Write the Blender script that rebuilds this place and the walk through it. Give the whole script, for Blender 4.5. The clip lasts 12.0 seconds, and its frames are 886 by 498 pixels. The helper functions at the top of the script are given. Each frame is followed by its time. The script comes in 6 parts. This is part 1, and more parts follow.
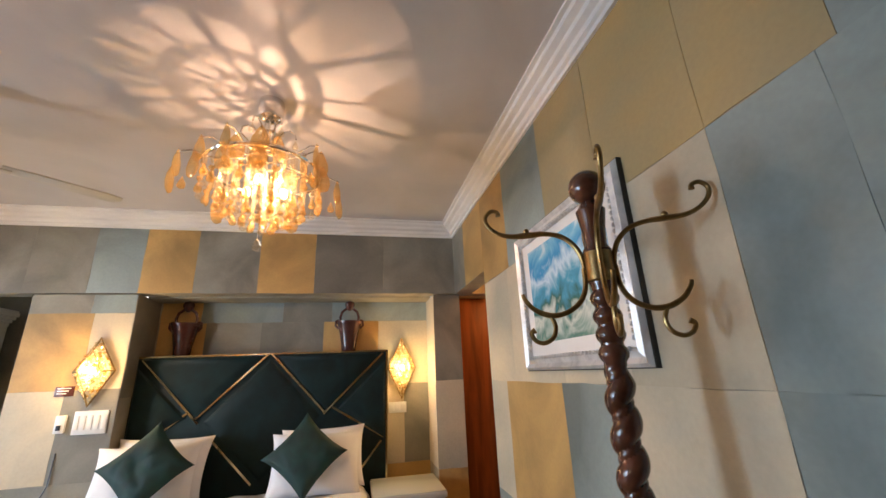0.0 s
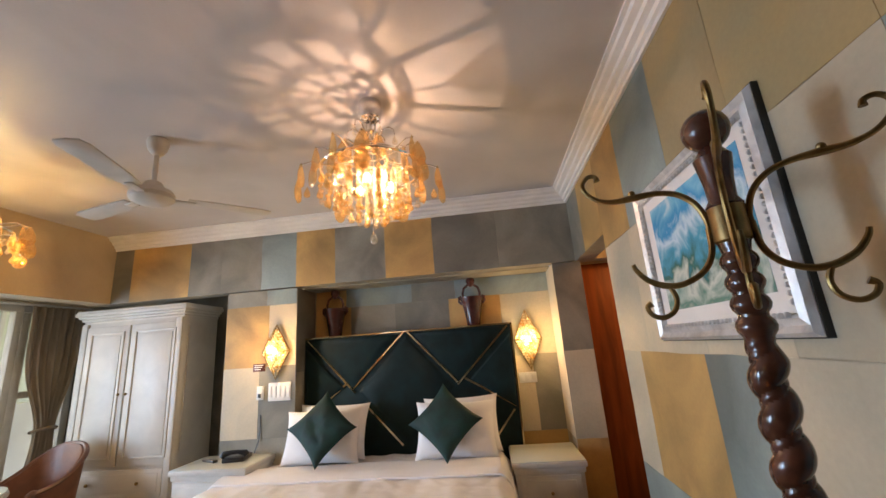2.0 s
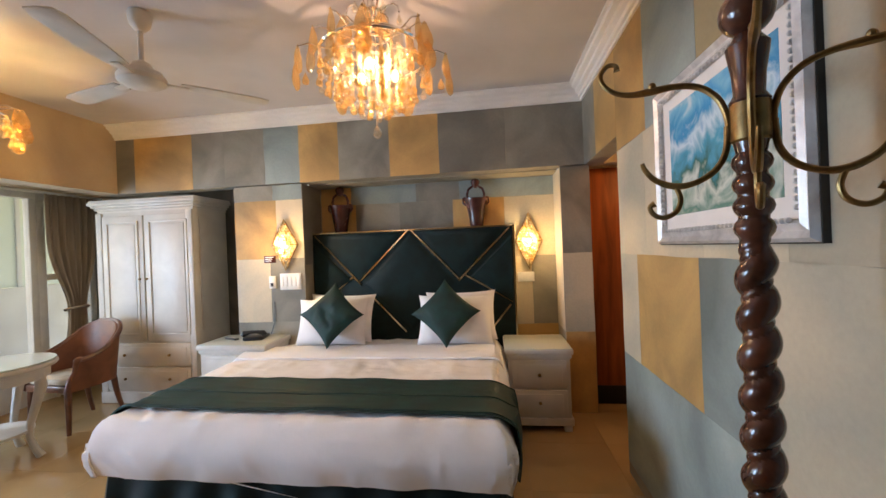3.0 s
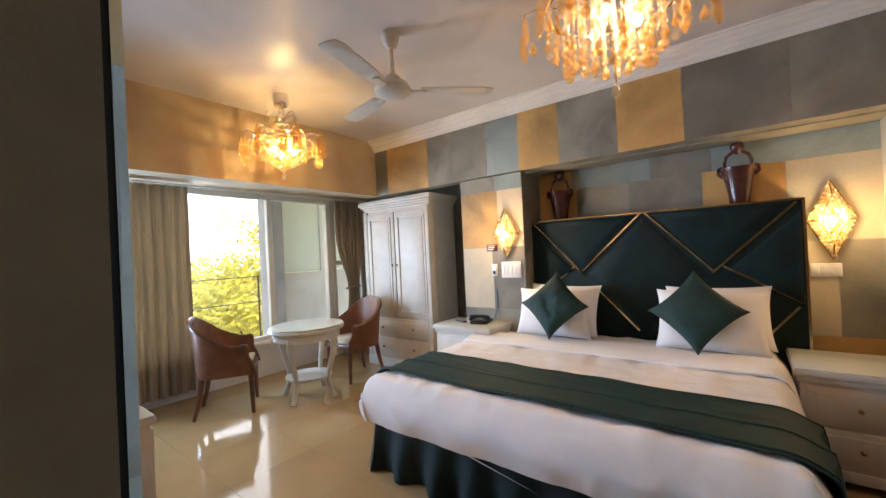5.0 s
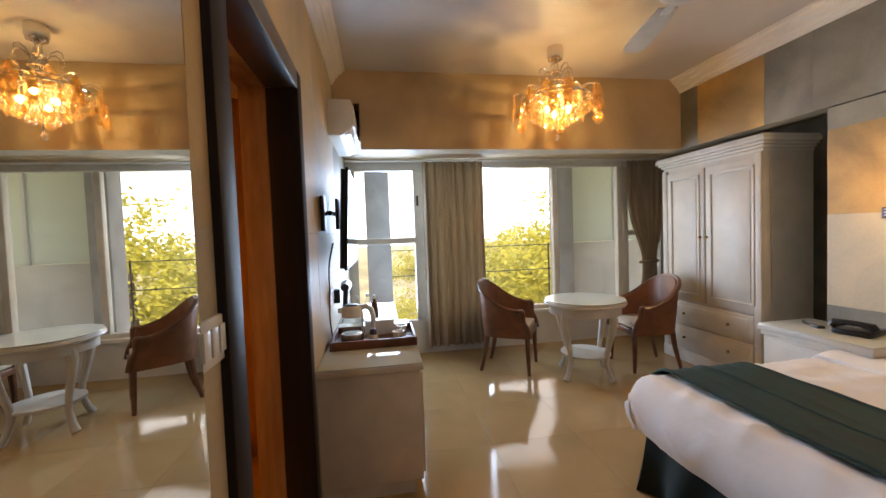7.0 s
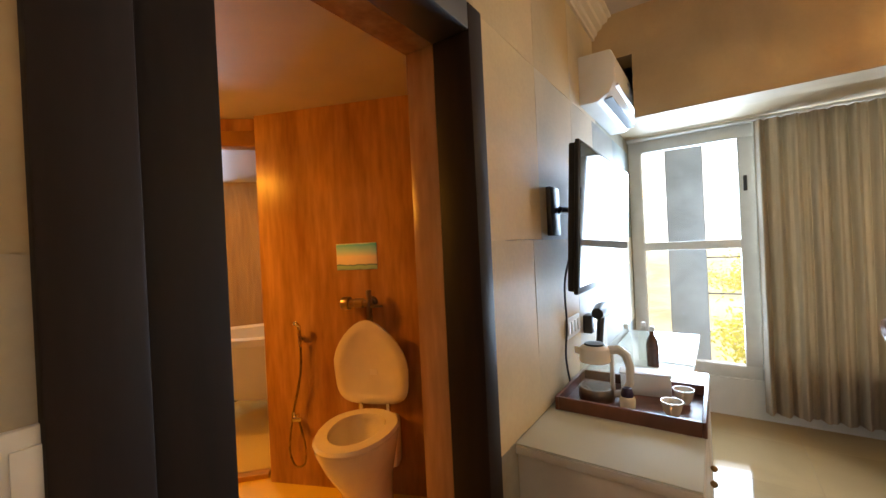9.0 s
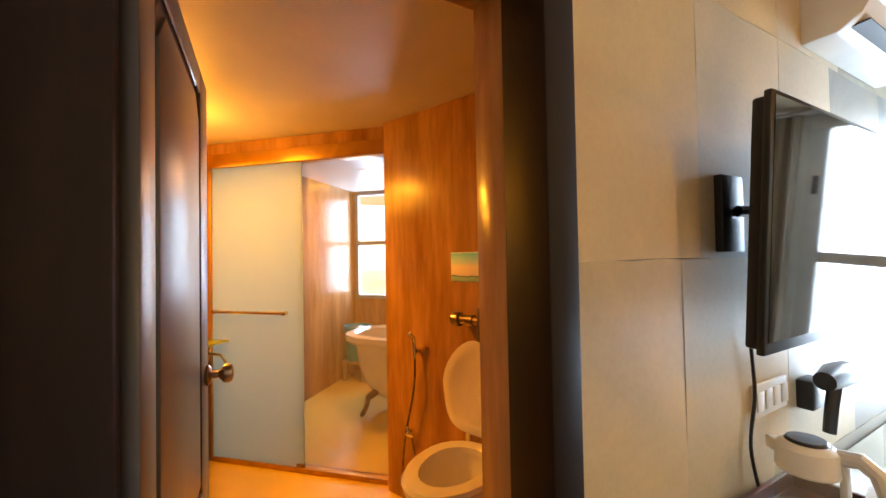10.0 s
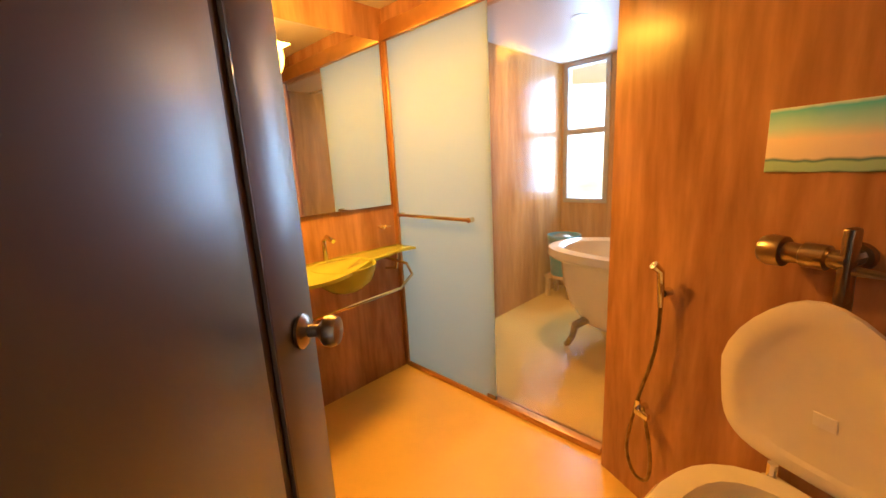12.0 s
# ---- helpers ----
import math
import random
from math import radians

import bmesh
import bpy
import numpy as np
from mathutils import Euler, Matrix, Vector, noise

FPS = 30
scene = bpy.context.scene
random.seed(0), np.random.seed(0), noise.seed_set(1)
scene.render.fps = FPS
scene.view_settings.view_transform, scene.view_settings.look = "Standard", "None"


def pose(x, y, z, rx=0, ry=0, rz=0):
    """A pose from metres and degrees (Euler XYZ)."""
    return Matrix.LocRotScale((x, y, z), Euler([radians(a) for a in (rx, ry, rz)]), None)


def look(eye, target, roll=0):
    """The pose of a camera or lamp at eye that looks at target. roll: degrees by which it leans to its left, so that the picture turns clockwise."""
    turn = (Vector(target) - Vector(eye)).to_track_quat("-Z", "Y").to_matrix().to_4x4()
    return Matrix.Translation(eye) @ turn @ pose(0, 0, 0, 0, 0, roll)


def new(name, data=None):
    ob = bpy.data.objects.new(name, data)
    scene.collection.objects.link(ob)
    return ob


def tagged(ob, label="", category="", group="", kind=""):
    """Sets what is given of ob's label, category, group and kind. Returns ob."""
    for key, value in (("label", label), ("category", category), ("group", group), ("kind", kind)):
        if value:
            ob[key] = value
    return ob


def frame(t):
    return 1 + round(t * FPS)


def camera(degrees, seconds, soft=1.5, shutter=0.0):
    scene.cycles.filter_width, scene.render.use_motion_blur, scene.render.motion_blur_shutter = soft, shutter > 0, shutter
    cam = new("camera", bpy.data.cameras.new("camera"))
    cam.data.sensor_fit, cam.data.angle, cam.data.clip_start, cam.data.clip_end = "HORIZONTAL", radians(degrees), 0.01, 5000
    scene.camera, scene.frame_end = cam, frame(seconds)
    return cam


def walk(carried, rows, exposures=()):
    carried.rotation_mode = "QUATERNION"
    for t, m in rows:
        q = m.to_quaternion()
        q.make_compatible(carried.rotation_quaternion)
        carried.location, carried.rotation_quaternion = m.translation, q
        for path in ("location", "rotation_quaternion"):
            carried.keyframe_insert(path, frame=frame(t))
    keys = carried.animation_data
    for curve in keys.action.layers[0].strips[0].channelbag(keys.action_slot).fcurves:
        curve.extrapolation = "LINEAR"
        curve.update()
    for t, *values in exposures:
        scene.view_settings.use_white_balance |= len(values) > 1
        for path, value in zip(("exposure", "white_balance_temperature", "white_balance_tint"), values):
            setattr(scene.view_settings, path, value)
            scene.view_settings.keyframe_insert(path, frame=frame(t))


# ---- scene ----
cam = camera(97.3, 12.0)
PATH = [
    (0, (1.301, 0.078, 1.495), (1.718, 1.941, 2.094), -2.4),
    (0.5, (1.357, 0.097, 1.512), (1.334, 2.004, 2.113), -3.5),
    (1, (1.378, 0.099, 1.516), (1.118, 1.98, 2.144), -4.4),
    (1.5, (1.378, 0.08, 1.516), (1.134, 1.912, 2.28), -3.8),
    (2, (1.376, 0.073, 1.525), (1.176, 2.002, 2.013), -4.3),
    (2.5, (1.367, 0.078, 1.515), (1.169, 2.066, 1.614), -3.3),
    (3, (1.378, 0.072, 1.503), (1.12, 2.055, 1.501), -2.3),
    (3.5, (1.391, 0.056, 1.492), (0.82, 1.972, 1.546), -2.0),
    (3.7, (1.388, 0.059, 1.492), (0.678, 1.927, 1.564), -2.0),
    (4.5, (1.34, 0.165, 1.472), (0.27, 1.85, 1.512), -2.4),
    (5.3, (1.19, 0.232, 1.446), (-0.182, 1.672, 1.447), -3.0),
    (5.5, (1.196, 0.292, 1.448), (-0.322, 1.582, 1.443), -3.1),
    (6, (1.227, 0.41, 1.448), (-0.529, 1.367, 1.421), -2.4),
    (6.5, (1.205, 0.512, 1.443), (-0.67, 1.205, 1.374), -2.1),
    (7, (1.062, 0.602, 1.435), (-0.91, 0.924, 1.357), -2.1),
    (7.5, (0.924, 0.698, 1.454), (-1.062, 0.475, 1.358), -2.7),
    (7.7, (0.871, 0.766, 1.465), (-1.079, 0.331, 1.379), -3.5),
    (9.3, (0.064, 0.873, 1.447), (-1.451, -0.447, 1.469), -2.2),
    (9.5, (-0.048, 0.882, 1.474), (-1.426, -0.567, 1.518), -1.9),
    (10, (-0.241, 0.839, 1.481), (-1.217, -0.906, 1.519), -1.0),
    (10.5, (-0.344, 0.621, 1.472), (-0.983, -1.273, 1.412), -1.2),
    (11, (-0.387, 0.478, 1.444), (-0.751, -1.477, 1.237), -2.1),
    (11.2, (-0.43, 0.374, 1.429), (-0.684, -1.591, 1.16), -2.3),
    (11.5, (-0.473, 0.231, 1.422), (-0.589, -1.734, 1.068), -3.0),
    (12, (-0.477, 0.046, 1.404), (-0.447, -1.909, 0.986), -3.0),
]
EXPOSURES = [(0, 1.78, 7000, 20), (2.0, 1.62, 6800, 20), (3.5, 1.78, 6700, 20), (5.5, 1.6, 6500, 20), (6.0, 1.45, 7200, 21), (7.5, 1.17, 7300, 24), (9.5, 1.93, 7450, 18), (10.0, 2.05, 7800, 20), (10.5, 2.3, 7100, 15), (11.0, 2.38, 7100, 15), (12, 2.25, 5950, 11)]
walk(cam, [(t, look(eye, target, roll)) for t, eye, target, roll in PATH], EXPOSURES)

# ---- bathroom axes: along the glass screen and into the shower; along the toilet wall ----
BATH = Matrix(((-0.7235, -0.69, 0, -0.149), (0.69, -0.7235, 0, -2.589), (0, 0, 1, 0), (0, 0, 0, 1)))
WOOD = Matrix(((-0.378, -0.926, 0, -1.14), (0.926, -0.378, 0, -1.53), (0, 0, 1, 0), (0, 0, 0, 1)))

# ---- world, sun, lamps ----
world = bpy.data.worlds.new("world")
scene.world = world
world.use_nodes = True
wn = world.node_tree
sky = wn.nodes.new("ShaderNodeTexSky")
sky.sky_type = "NISHITA"
sky.sun_disc = False
sky.sun_elevation, sky.sun_rotation = radians(48), radians(200)
wn.nodes["Background"].inputs[1].default_value = 0.15
wn.links.new(sky.outputs[0], wn.nodes["Background"].inputs[0])


def lamp(kind, name, m, power, colour, size=0.1, size_y=None):
    d = bpy.data.lights.new(name, kind)
    d.energy, d.color = power, colour
    if kind == "AREA":
        d.size = size
        if size_y:
            d.shape, d.size_y = "RECTANGLE", size_y
    elif kind == "SUN":
        d.angle = radians(0.5)
    else:
        d.shadow_soft_size = size
    ob = new(name, d)
    ob.matrix_world = m
    return ob


SKYLIGHT = (0.45, 0.7, 1.0)
lamp("SUN", "sun", look((4, 6, 9), (0, 0, 0)), 5.0, (1.0, 0.95, 0.87))
bay = lamp("AREA", "bay_daylight", look((-3.78, 1.2, 1.38), (0, 1.9, 1.38)), 56, SKYLIGHT, 1.7, 1.75)
bay.data.spread = radians(125)
lamp("AREA", "shower_daylight", BATH @ pose(0.265, 2.5, 1.66, -90, 0, 0), 14, (0.4, 0.64, 1.0), 0.42, 1.25)
lamp("POINT", "chandelier_bulb", pose(0.89, 1.97, 2.455), 4.4, (1.0, 0.72, 0.5), 0.003)
lamp("POINT", "chandelier_bulb", pose(0.77, 1.91, 2.44), 1.3, (1.0, 0.7, 0.48), 0.004)
lamp("POINT", "chandelier_bulb", pose(-1.88, 2.07, 2.45), 9.0, (1.0, 0.73, 0.3), 0.02)
lamp("POINT", "sconce_bulb", pose(-0.63, 3.5, 1.6), 3.4, (1.0, 0.72, 0.34), 0.03)
lamp("POINT", "sconce_bulb", pose(1.725, 3.9, 1.545), 3.4, (1.0, 0.72, 0.34), 0.03)
lamp("POINT", "vanity_bulb", BATH @ pose(0.41, -0.66, 2.08), 5.6, (1.0, 0.42, 0.04), 0.17)
lamp("AREA", "vanity_lamp", BATH @ pose(0.41, -0.66, 2.13), 7.5, (1.0, 0.42, 0.04), 0.3)
lamp("AREA", "shower_downlight", BATH @ pose(0.73, 1.12, 2.315), 5, (1.0, 0.5, 0.15), 0.12)
# unseen lamp added to give the side passage its orange light
lamp("POINT", "passage_fill", pose(2.75, 3.2, 2.3), 2.6, (1.0, 0.5, 0.15), 0.08)



# ---- materials ----
def mat(name, colour, rough=0.5, metal=0.0, vary=0.12, scale=6.0, fine=60.0, bump=0.05, rand=0.0, coat=0.0, second=None, stretch=None, grain=0.0):
    """A surface: colour varied at two scales by noise, with relief; second: a colour that stains towards it."""
    m = bpy.data.materials.new(name)
    m.use_nodes = True
    nt = m.node_tree
    n, k = nt.nodes, nt.links
    b = n["Principled BSDF"]
    b.inputs["Roughness"].default_value, b.inputs["Metallic"].default_value = rough, metal
    b.inputs["Coat Weight"].default_value = coat
    b.inputs["Coat Roughness"].default_value = 0.06
    tc = n.new("ShaderNodeTexCoord")
    mp = n.new("ShaderNodeMapping")
    k.new(tc.outputs["Object"], mp.inputs[0])
    if stretch:
        mp.inputs["Scale"].default_value = stretch
    if rand:
        oi = n.new("ShaderNodeObjectInfo")
        off = n.new("ShaderNodeVectorMath")
        off.operation = "SCALE"
        off.inputs[0].default_value = (37, 19, 53)
        k.new(oi.outputs["Random"], off.inputs["Scale"])
        k.new(off.outputs[0], mp.inputs["Location"])
    a = n.new("ShaderNodeTexNoise")
    a.inputs["Scale"].default_value, a.inputs["Detail"].default_value = scale, 6
    a.inputs["Distortion"].default_value = 0.6
    f = n.new("ShaderNodeTexNoise")
    f.inputs["Scale"].default_value, f.inputs["Detail"].default_value = fine, 4
    k.new(mp.outputs[0], a.inputs[0])
    k.new(mp.outputs[0], f.inputs[0])
    ramp = n.new("ShaderNodeValToRGB")
    dark = second or tuple(c * (1 - 2.2 * vary) for c in colour)
    light = colour if second else tuple(min(1, c * (1 + vary)) for c in colour)
    ramp.color_ramp.elements[0].position, ramp.color_ramp.elements[1].position = 0.32, 0.68
    ramp.color_ramp.elements[0].color, ramp.color_ramp.elements[1].color = (*dark, 1), (*light, 1)
    k.new(a.outputs[0], ramp.inputs[0])
    mix = n.new("ShaderNodeMix")
    mix.data_type, mix.blend_type = "RGBA", "OVERLAY"
    mix.inputs[0].default_value = max(grain, vary * 0.5)
    k.new(ramp.outputs[0], mix.inputs[6])
    k.new(f.outputs[0], mix.inputs[7])
    out = mix.outputs[2]
    if rand:
        hsv = n.new("ShaderNodeHueSaturation")
        mr = n.new("ShaderNodeMapRange")
        mr.inputs[3].default_value, mr.inputs[4].default_value = 1 - rand, 1 + rand
        k.new(oi.outputs["Random"], mr.inputs[0])
        k.new(mr.outputs[0], hsv.inputs["Value"])
        k.new(out, hsv.inputs["Color"])
        out = hsv.outputs[0]
    k.new(out, b.inputs["Base Color"])
    rr = n.new("ShaderNodeMapRange")
    rr.inputs[3].default_value, rr.inputs[4].default_value = max(0, rough - 0.08), min(1, rough + 0.1)
    k.new(a.outputs[0], rr.inputs[0])
    k.new(rr.outputs[0], b.inputs["Roughness"])
    if bump:
        bp = n.new("ShaderNodeBump")
        bp.inputs["Strength"].default_value, bp.inputs["Distance"].default_value = bump, 0.02
        k.new(f.outputs[0], bp.inputs["Height"])
        k.new(bp.outputs[0], b.inputs["Normal"])
    return m


def plain(name, colour, rough=0.5, metal=0.0, **sockets):
    m = bpy.data.materials.new(name)
    m.use_nodes = True
    b = m.node_tree.nodes["Principled BSDF"]
    b.inputs["Base Color"].default_value = (*colour, 1)
    b.inputs["Roughness"].default_value, b.inputs["Metallic"].default_value = rough, metal
    for key, value in sockets.items():
        b.inputs[key.replace("_", " ")].default_value = value
    return m


def clear(name, tint, share, rough=0.02, body=(1, 1, 1), metal=0.0):
    """Glass: a share of gloss and body over a tinted see-through."""
    m = bpy.data.materials.new(name)
    m.use_nodes = True
    nt = m.node_tree
    n, k = nt.nodes, nt.links
    b = n["Principled BSDF"]
    b.inputs["Base Color"].default_value, b.inputs["Roughness"].default_value = (*body, 1), rough
    b.inputs["Metallic"].default_value = metal
    t = n.new("ShaderNodeBsdfTransparent")
    t.inputs[0].default_value = (*tint, 1)
    mx = n.new("ShaderNodeMixShader")
    mx.inputs[0].default_value = share
    k.new(t.outputs[0], mx.inputs[1])
    k.new(b.outputs[0], mx.inputs[2])
    k.new(mx.outputs[0], n["Material Output"].inputs[0])
    return m


def glow(name, colour, strength):
    m = plain(name, colour, 0.4)
    b = m.node_tree.nodes["Principled BSDF"]
    b.inputs["Emission Color"].default_value, b.inputs["Emission Strength"].default_value = (*colour, 1), strength
    return m


M_CEIL = mat("ceiling_paint", (0.62, 0.575, 0.54), 0.45, vary=0.05, scale=1.5, bump=0.02)
M_CROWN = mat("moulding_paint", (0.8, 0.77, 0.72), 0.5, vary=0.04, scale=3, bump=0.02)
M_TAN = mat("tan_wall_paint", (0.52, 0.39, 0.24), 0.6, vary=0.1, scale=1.6, bump=0.03)
M_OCHRE = mat("ochre_stone", (0.56, 0.335, 0.115), 0.55, vary=0.2, scale=1.9, bump=0.025, rand=0.13)
M_SLATE = mat("slate_stone", (0.265, 0.245, 0.195), 0.55, vary=0.2, scale=1.9, bump=0.025, rand=0.13)
M_TEAL = mat("blue_grey_stone", (0.29, 0.34, 0.31), 0.55, vary=0.2, scale=1.7, bump=0.025, rand=0.12)
M_SAND = mat("sand_stone", (0.64, 0.52, 0.35), 0.55, vary=0.2, scale=1.6, bump=0.025, rand=0.1, second=(0.4, 0.37, 0.28))
M_OLIVE = mat("olive_stone", (0.43, 0.29, 0.11), 0.55, vary=0.2, scale=1.5, bump=0.025, rand=0.1, second=(0.33, 0.27, 0.15))
M_BUFF = mat("buff_stone", (0.68, 0.49, 0.26), 0.55, vary=0.2, scale=1.7, bump=0.025, rand=0.08, second=(0.5, 0.39, 0.22))
M_JOINT = mat("wall_backing", (0.34, 0.3, 0.22), 0.7, vary=0.12, scale=4)
M_FLOOR = mat("polished_floor", (0.42, 0.275, 0.13), 0.075, vary=0.04, scale=2.5, fine=90, bump=0.0, rand=0.015)
M_FLOOR.node_tree.nodes["Principled BSDF"].inputs["Specular IOR Level"].default_value = 0.4
M_GROUT = mat("floor_joint", (0.38, 0.26, 0.14), 0.3, vary=0.06)
M_BATHFLOOR = mat("cream_bath_floor", (0.76, 0.53, 0.14), 0.22, vary=0.03, scale=3, bump=0.01)
M_MARBLE = mat("brown_veined_marble", (0.53, 0.29, 0.13), 0.2, vary=0.22, grain=0.4, scale=1.6, fine=9, bump=0.0, stretch=(3.2, 3.2, 0.5), second=(0.3, 0.14, 0.06))
M_MARBLE.node_tree.nodes["Principled BSDF"].inputs["Specular IOR Level"].default_value = 0.24
M_DARKWOOD = mat("dark_stained_wood", (0.01, 0.0045, 0.0035), 0.6, vary=0.1, scale=3, fine=40, bump=0.02, stretch=(6, 6, 0.6), coat=1.0)
M_DARKWOOD.node_tree.nodes["Principled BSDF"].inputs["Coat Roughness"].default_value = 0.34
M_DARKWOOD.node_tree.nodes["Principled BSDF"].inputs["Coat IOR"].default_value = 1.8
M_BLACKWOOD = mat("blackened_wood", (0.016, 0.009, 0.007), 0.55, vary=0.15, scale=4, fine=50, bump=0.02, stretch=(6, 6, 0.6))
M_BLACKWOOD.node_tree.nodes["Principled BSDF"].inputs["Specular IOR Level"].default_value = 0.25
M_ORANGEWOOD = mat("orange_veneer", (0.36, 0.09, 0.02), 0.45, vary=0.2, scale=3, fine=40, bump=0.02, stretch=(5, 5, 0.5))
M_TURNED = mat("turned_red_wood", (0.1, 0.03, 0.015), 0.2, vary=0.25, scale=12, bump=0.02, coat=0.5)
M_CHAIRWOOD = mat("brown_chair_wood", (0.15, 0.055, 0.025), 0.32, vary=0.2, scale=8, bump=0.02, coat=0.2)
M_WHITEWOOD = mat("cream_painted_wood", (0.62, 0.575, 0.5), 0.4, vary=0.05, scale=4, bump=0.02)
M_GLASSTOP = plain("glass_top", (0.6, 0.62, 0.55), 0.05, 0.0)
M_SHEET = mat("white_bed_linen", (0.88, 0.87, 0.87), 0.8, vary=0.02, scale=5, fine=13, bump=0.16)
M_GREEN = mat("dark_green_velvet", (0.002, 0.016, 0.0155), 0.6, vary=0.25, scale=7, fine=120, bump=0.06)
M_GREEN.node_tree.nodes["Principled BSDF"].inputs["Sheen Weight"].default_value = 0.06
M_GREEN.node_tree.nodes["Principled BSDF"].inputs["Specular IOR Level"].default_value = 0.25
M_RUNNER = mat("green_satin", (0.0025, 0.037, 0.031), 0.68, vary=0.2, scale=9, fine=160, bump=0.05)
M_GOLD = plain("gold_strip", (0.75, 0.62, 0.38), 0.16, 1.0)
M_BRASS = mat("aged_brass", (0.34, 0.22, 0.09), 0.34, 1.0, vary=0.2, scale=20, bump=0.02)
M_CHROME = plain("chrome", (0.75, 0.72, 0.68), 0.1, 1.0)
M_NICKEL = plain("brushed_nickel", (0.32, 0.26, 0.22), 0.28, 1.0)
M_SILVER = mat("silver_leaf_frame", (0.74, 0.72, 0.69), 0.34, 0.35, vary=0.12, scale=14, fine=90, bump=0.03)
M_MAT = mat("picture_mount", (0.8, 0.76, 0.7), 0.7, vary=0.03)
M_WHITE = mat("white_plastic", (0.78, 0.77, 0.74), 0.35, vary=0.03, bump=0)
M_CERAMIC = mat("cream_ceramic", (0.8, 0.74, 0.62), 0.12, vary=0.03, bump=0, coat=0.4)
M_BLACK = plain("black_plastic", (0.012, 0.012, 0.014), 0.32)
M_SCREEN = plain("dark_screen", (0.008, 0.009, 0.012), 0.04)
M_FRAMESIDE = plain("dark_frame_side", (0.02, 0.018, 0.016), 0.5)
M_MIRROR = plain("mirror", (0.86, 0.87, 0.85), 0.0, 1.0)
M_ALU = mat("white_window_frame", (0.7, 0.7, 0.68), 0.4, vary=0.04, bump=0)
M_PANE = clear("window_pane", (0.97, 0.98, 0.97), 0.06, 0.01, (0.9, 0.95, 0.95))
M_CLEAR = clear("clear_glass", (0.95, 0.96, 0.94), 0.09, 0.01, (0.9, 0.92, 0.9))
M_FROST = clear("frosted_glass", (0.72, 0.8, 0.78), 0.99, 0.45, (0.32, 0.37, 0.32))
FN = M_FROST.node_tree
tl = FN.nodes.new("ShaderNodeBsdfTranslucent")
tl.inputs[0].default_value = (0.8, 0.9, 0.78, 1)
half = FN.nodes.new("ShaderNodeMixShader")
half.inputs[0].default_value = 0.6
FN.links.new(FN.nodes["Principled BSDF"].outputs[0], half.inputs[1])
FN.links.new(tl.outputs[0], half.inputs[2])
FN.links.new(half.outputs[0], FN.nodes["Mix Shader"].inputs[2])
M_LIME = clear("lime_glass", (0.8, 0.85, 0.25), 0.62, 0.08, (0.6, 0.62, 0.1))
M_AMBERGLASS = clear("amber_crystal", (1.0, 0.87, 0.62), 0.3, 0.08, (1.0, 0.76, 0.42), 0.6)
M_CRYSTAL = clear("clear_crystal", (1.0, 0.96, 0.88), 0.24, 0.08, (1.0, 0.92, 0.8), 0.8)
M_BULB = glow("lit_bulb", (1.0, 0.74, 0.42), 6)
M_DOWNLIGHT = glow("lit_downlight", (1.0, 0.82, 0.55), 3)
M_CURTAIN = mat("beige_curtain", (0.44, 0.36, 0.27), 0.8, vary=0.1, scale=5, fine=200, bump=0.05, stretch=(4, 4, 0.4))
cloth_nodes, cloth_links = M_CURTAIN.node_tree.nodes, M_CURTAIN.node_tree.links
through_cloth, cloth_mix = cloth_nodes.new("ShaderNodeBsdfTranslucent"), cloth_nodes.new("ShaderNodeMixShader")
through_cloth.inputs[0].default_value = (0.58, 0.46, 0.31, 1)
cloth_mix.inputs[0].default_value = 0.2
cloth_links.new(cloth_nodes["Principled BSDF"].outputs[0], cloth_mix.inputs[1])
cloth_links.new(through_cloth.outputs[0], cloth_mix.inputs[2])
cloth_links.new(cloth_mix.outputs[0], cloth_nodes["Material Output"].inputs[0])
M_FAN = mat("ivory_fan", (0.6, 0.55, 0.47), 0.4, vary=0.05, bump=0)
M_VASE = mat("oxblood_urn", (0.09, 0.025, 0.018), 0.25, vary=0.2, scale=9, coat=0.4)
M_CANE = mat("brown_chair_back", (0.2, 0.075, 0.035), 0.4, vary=0.14, scale=7, fine=120, bump=0.03)
M_CUSHION = mat("beige_seat_pad", (0.5, 0.4, 0.28), 0.8, vary=0.08, scale=12, fine=200, bump=0.06)
M_CONCRETE = mat("pale_render", (0.72, 0.71, 0.68), 0.8, vary=0.08, scale=2, bump=0.05)
M_GREYPOST = mat("grey_concrete", (0.34, 0.34, 0.34), 0.8, vary=0.1, scale=3, bump=0.05)
M_TRAY = mat("brown_tray_wood", (0.16, 0.06, 0.035), 0.35, vary=0.2, scale=8, bump=0.02)
M_BLUEBIN = mat("turquoise_plastic", (0.01, 0.32, 0.4), 0.4, vary=0.06, bump=0)
M_LEAF = mat("foliage", (0.3, 0.31, 0.06), 0.7, vary=0.25, scale=0.6, fine=30, bump=0)
leaf_nodes, leaf_links = M_LEAF.node_tree.nodes, M_LEAF.node_tree.links
through_leaf, leaf_mix = leaf_nodes.new("ShaderNodeBsdfTranslucent"), leaf_nodes.new("ShaderNodeMixShader")
through_leaf.inputs[0].default_value = (0.66, 0.6, 0.1, 1)
leaf_mix.inputs[0].default_value = 0.6
leaf_links.new(leaf_nodes["Principled BSDF"].outputs[0], leaf_mix.inputs[1])
leaf_links.new(through_leaf.outputs[0], leaf_mix.inputs[2])
leaf_links.new(leaf_mix.outputs[0], leaf_nodes["Material Output"].inputs[0])
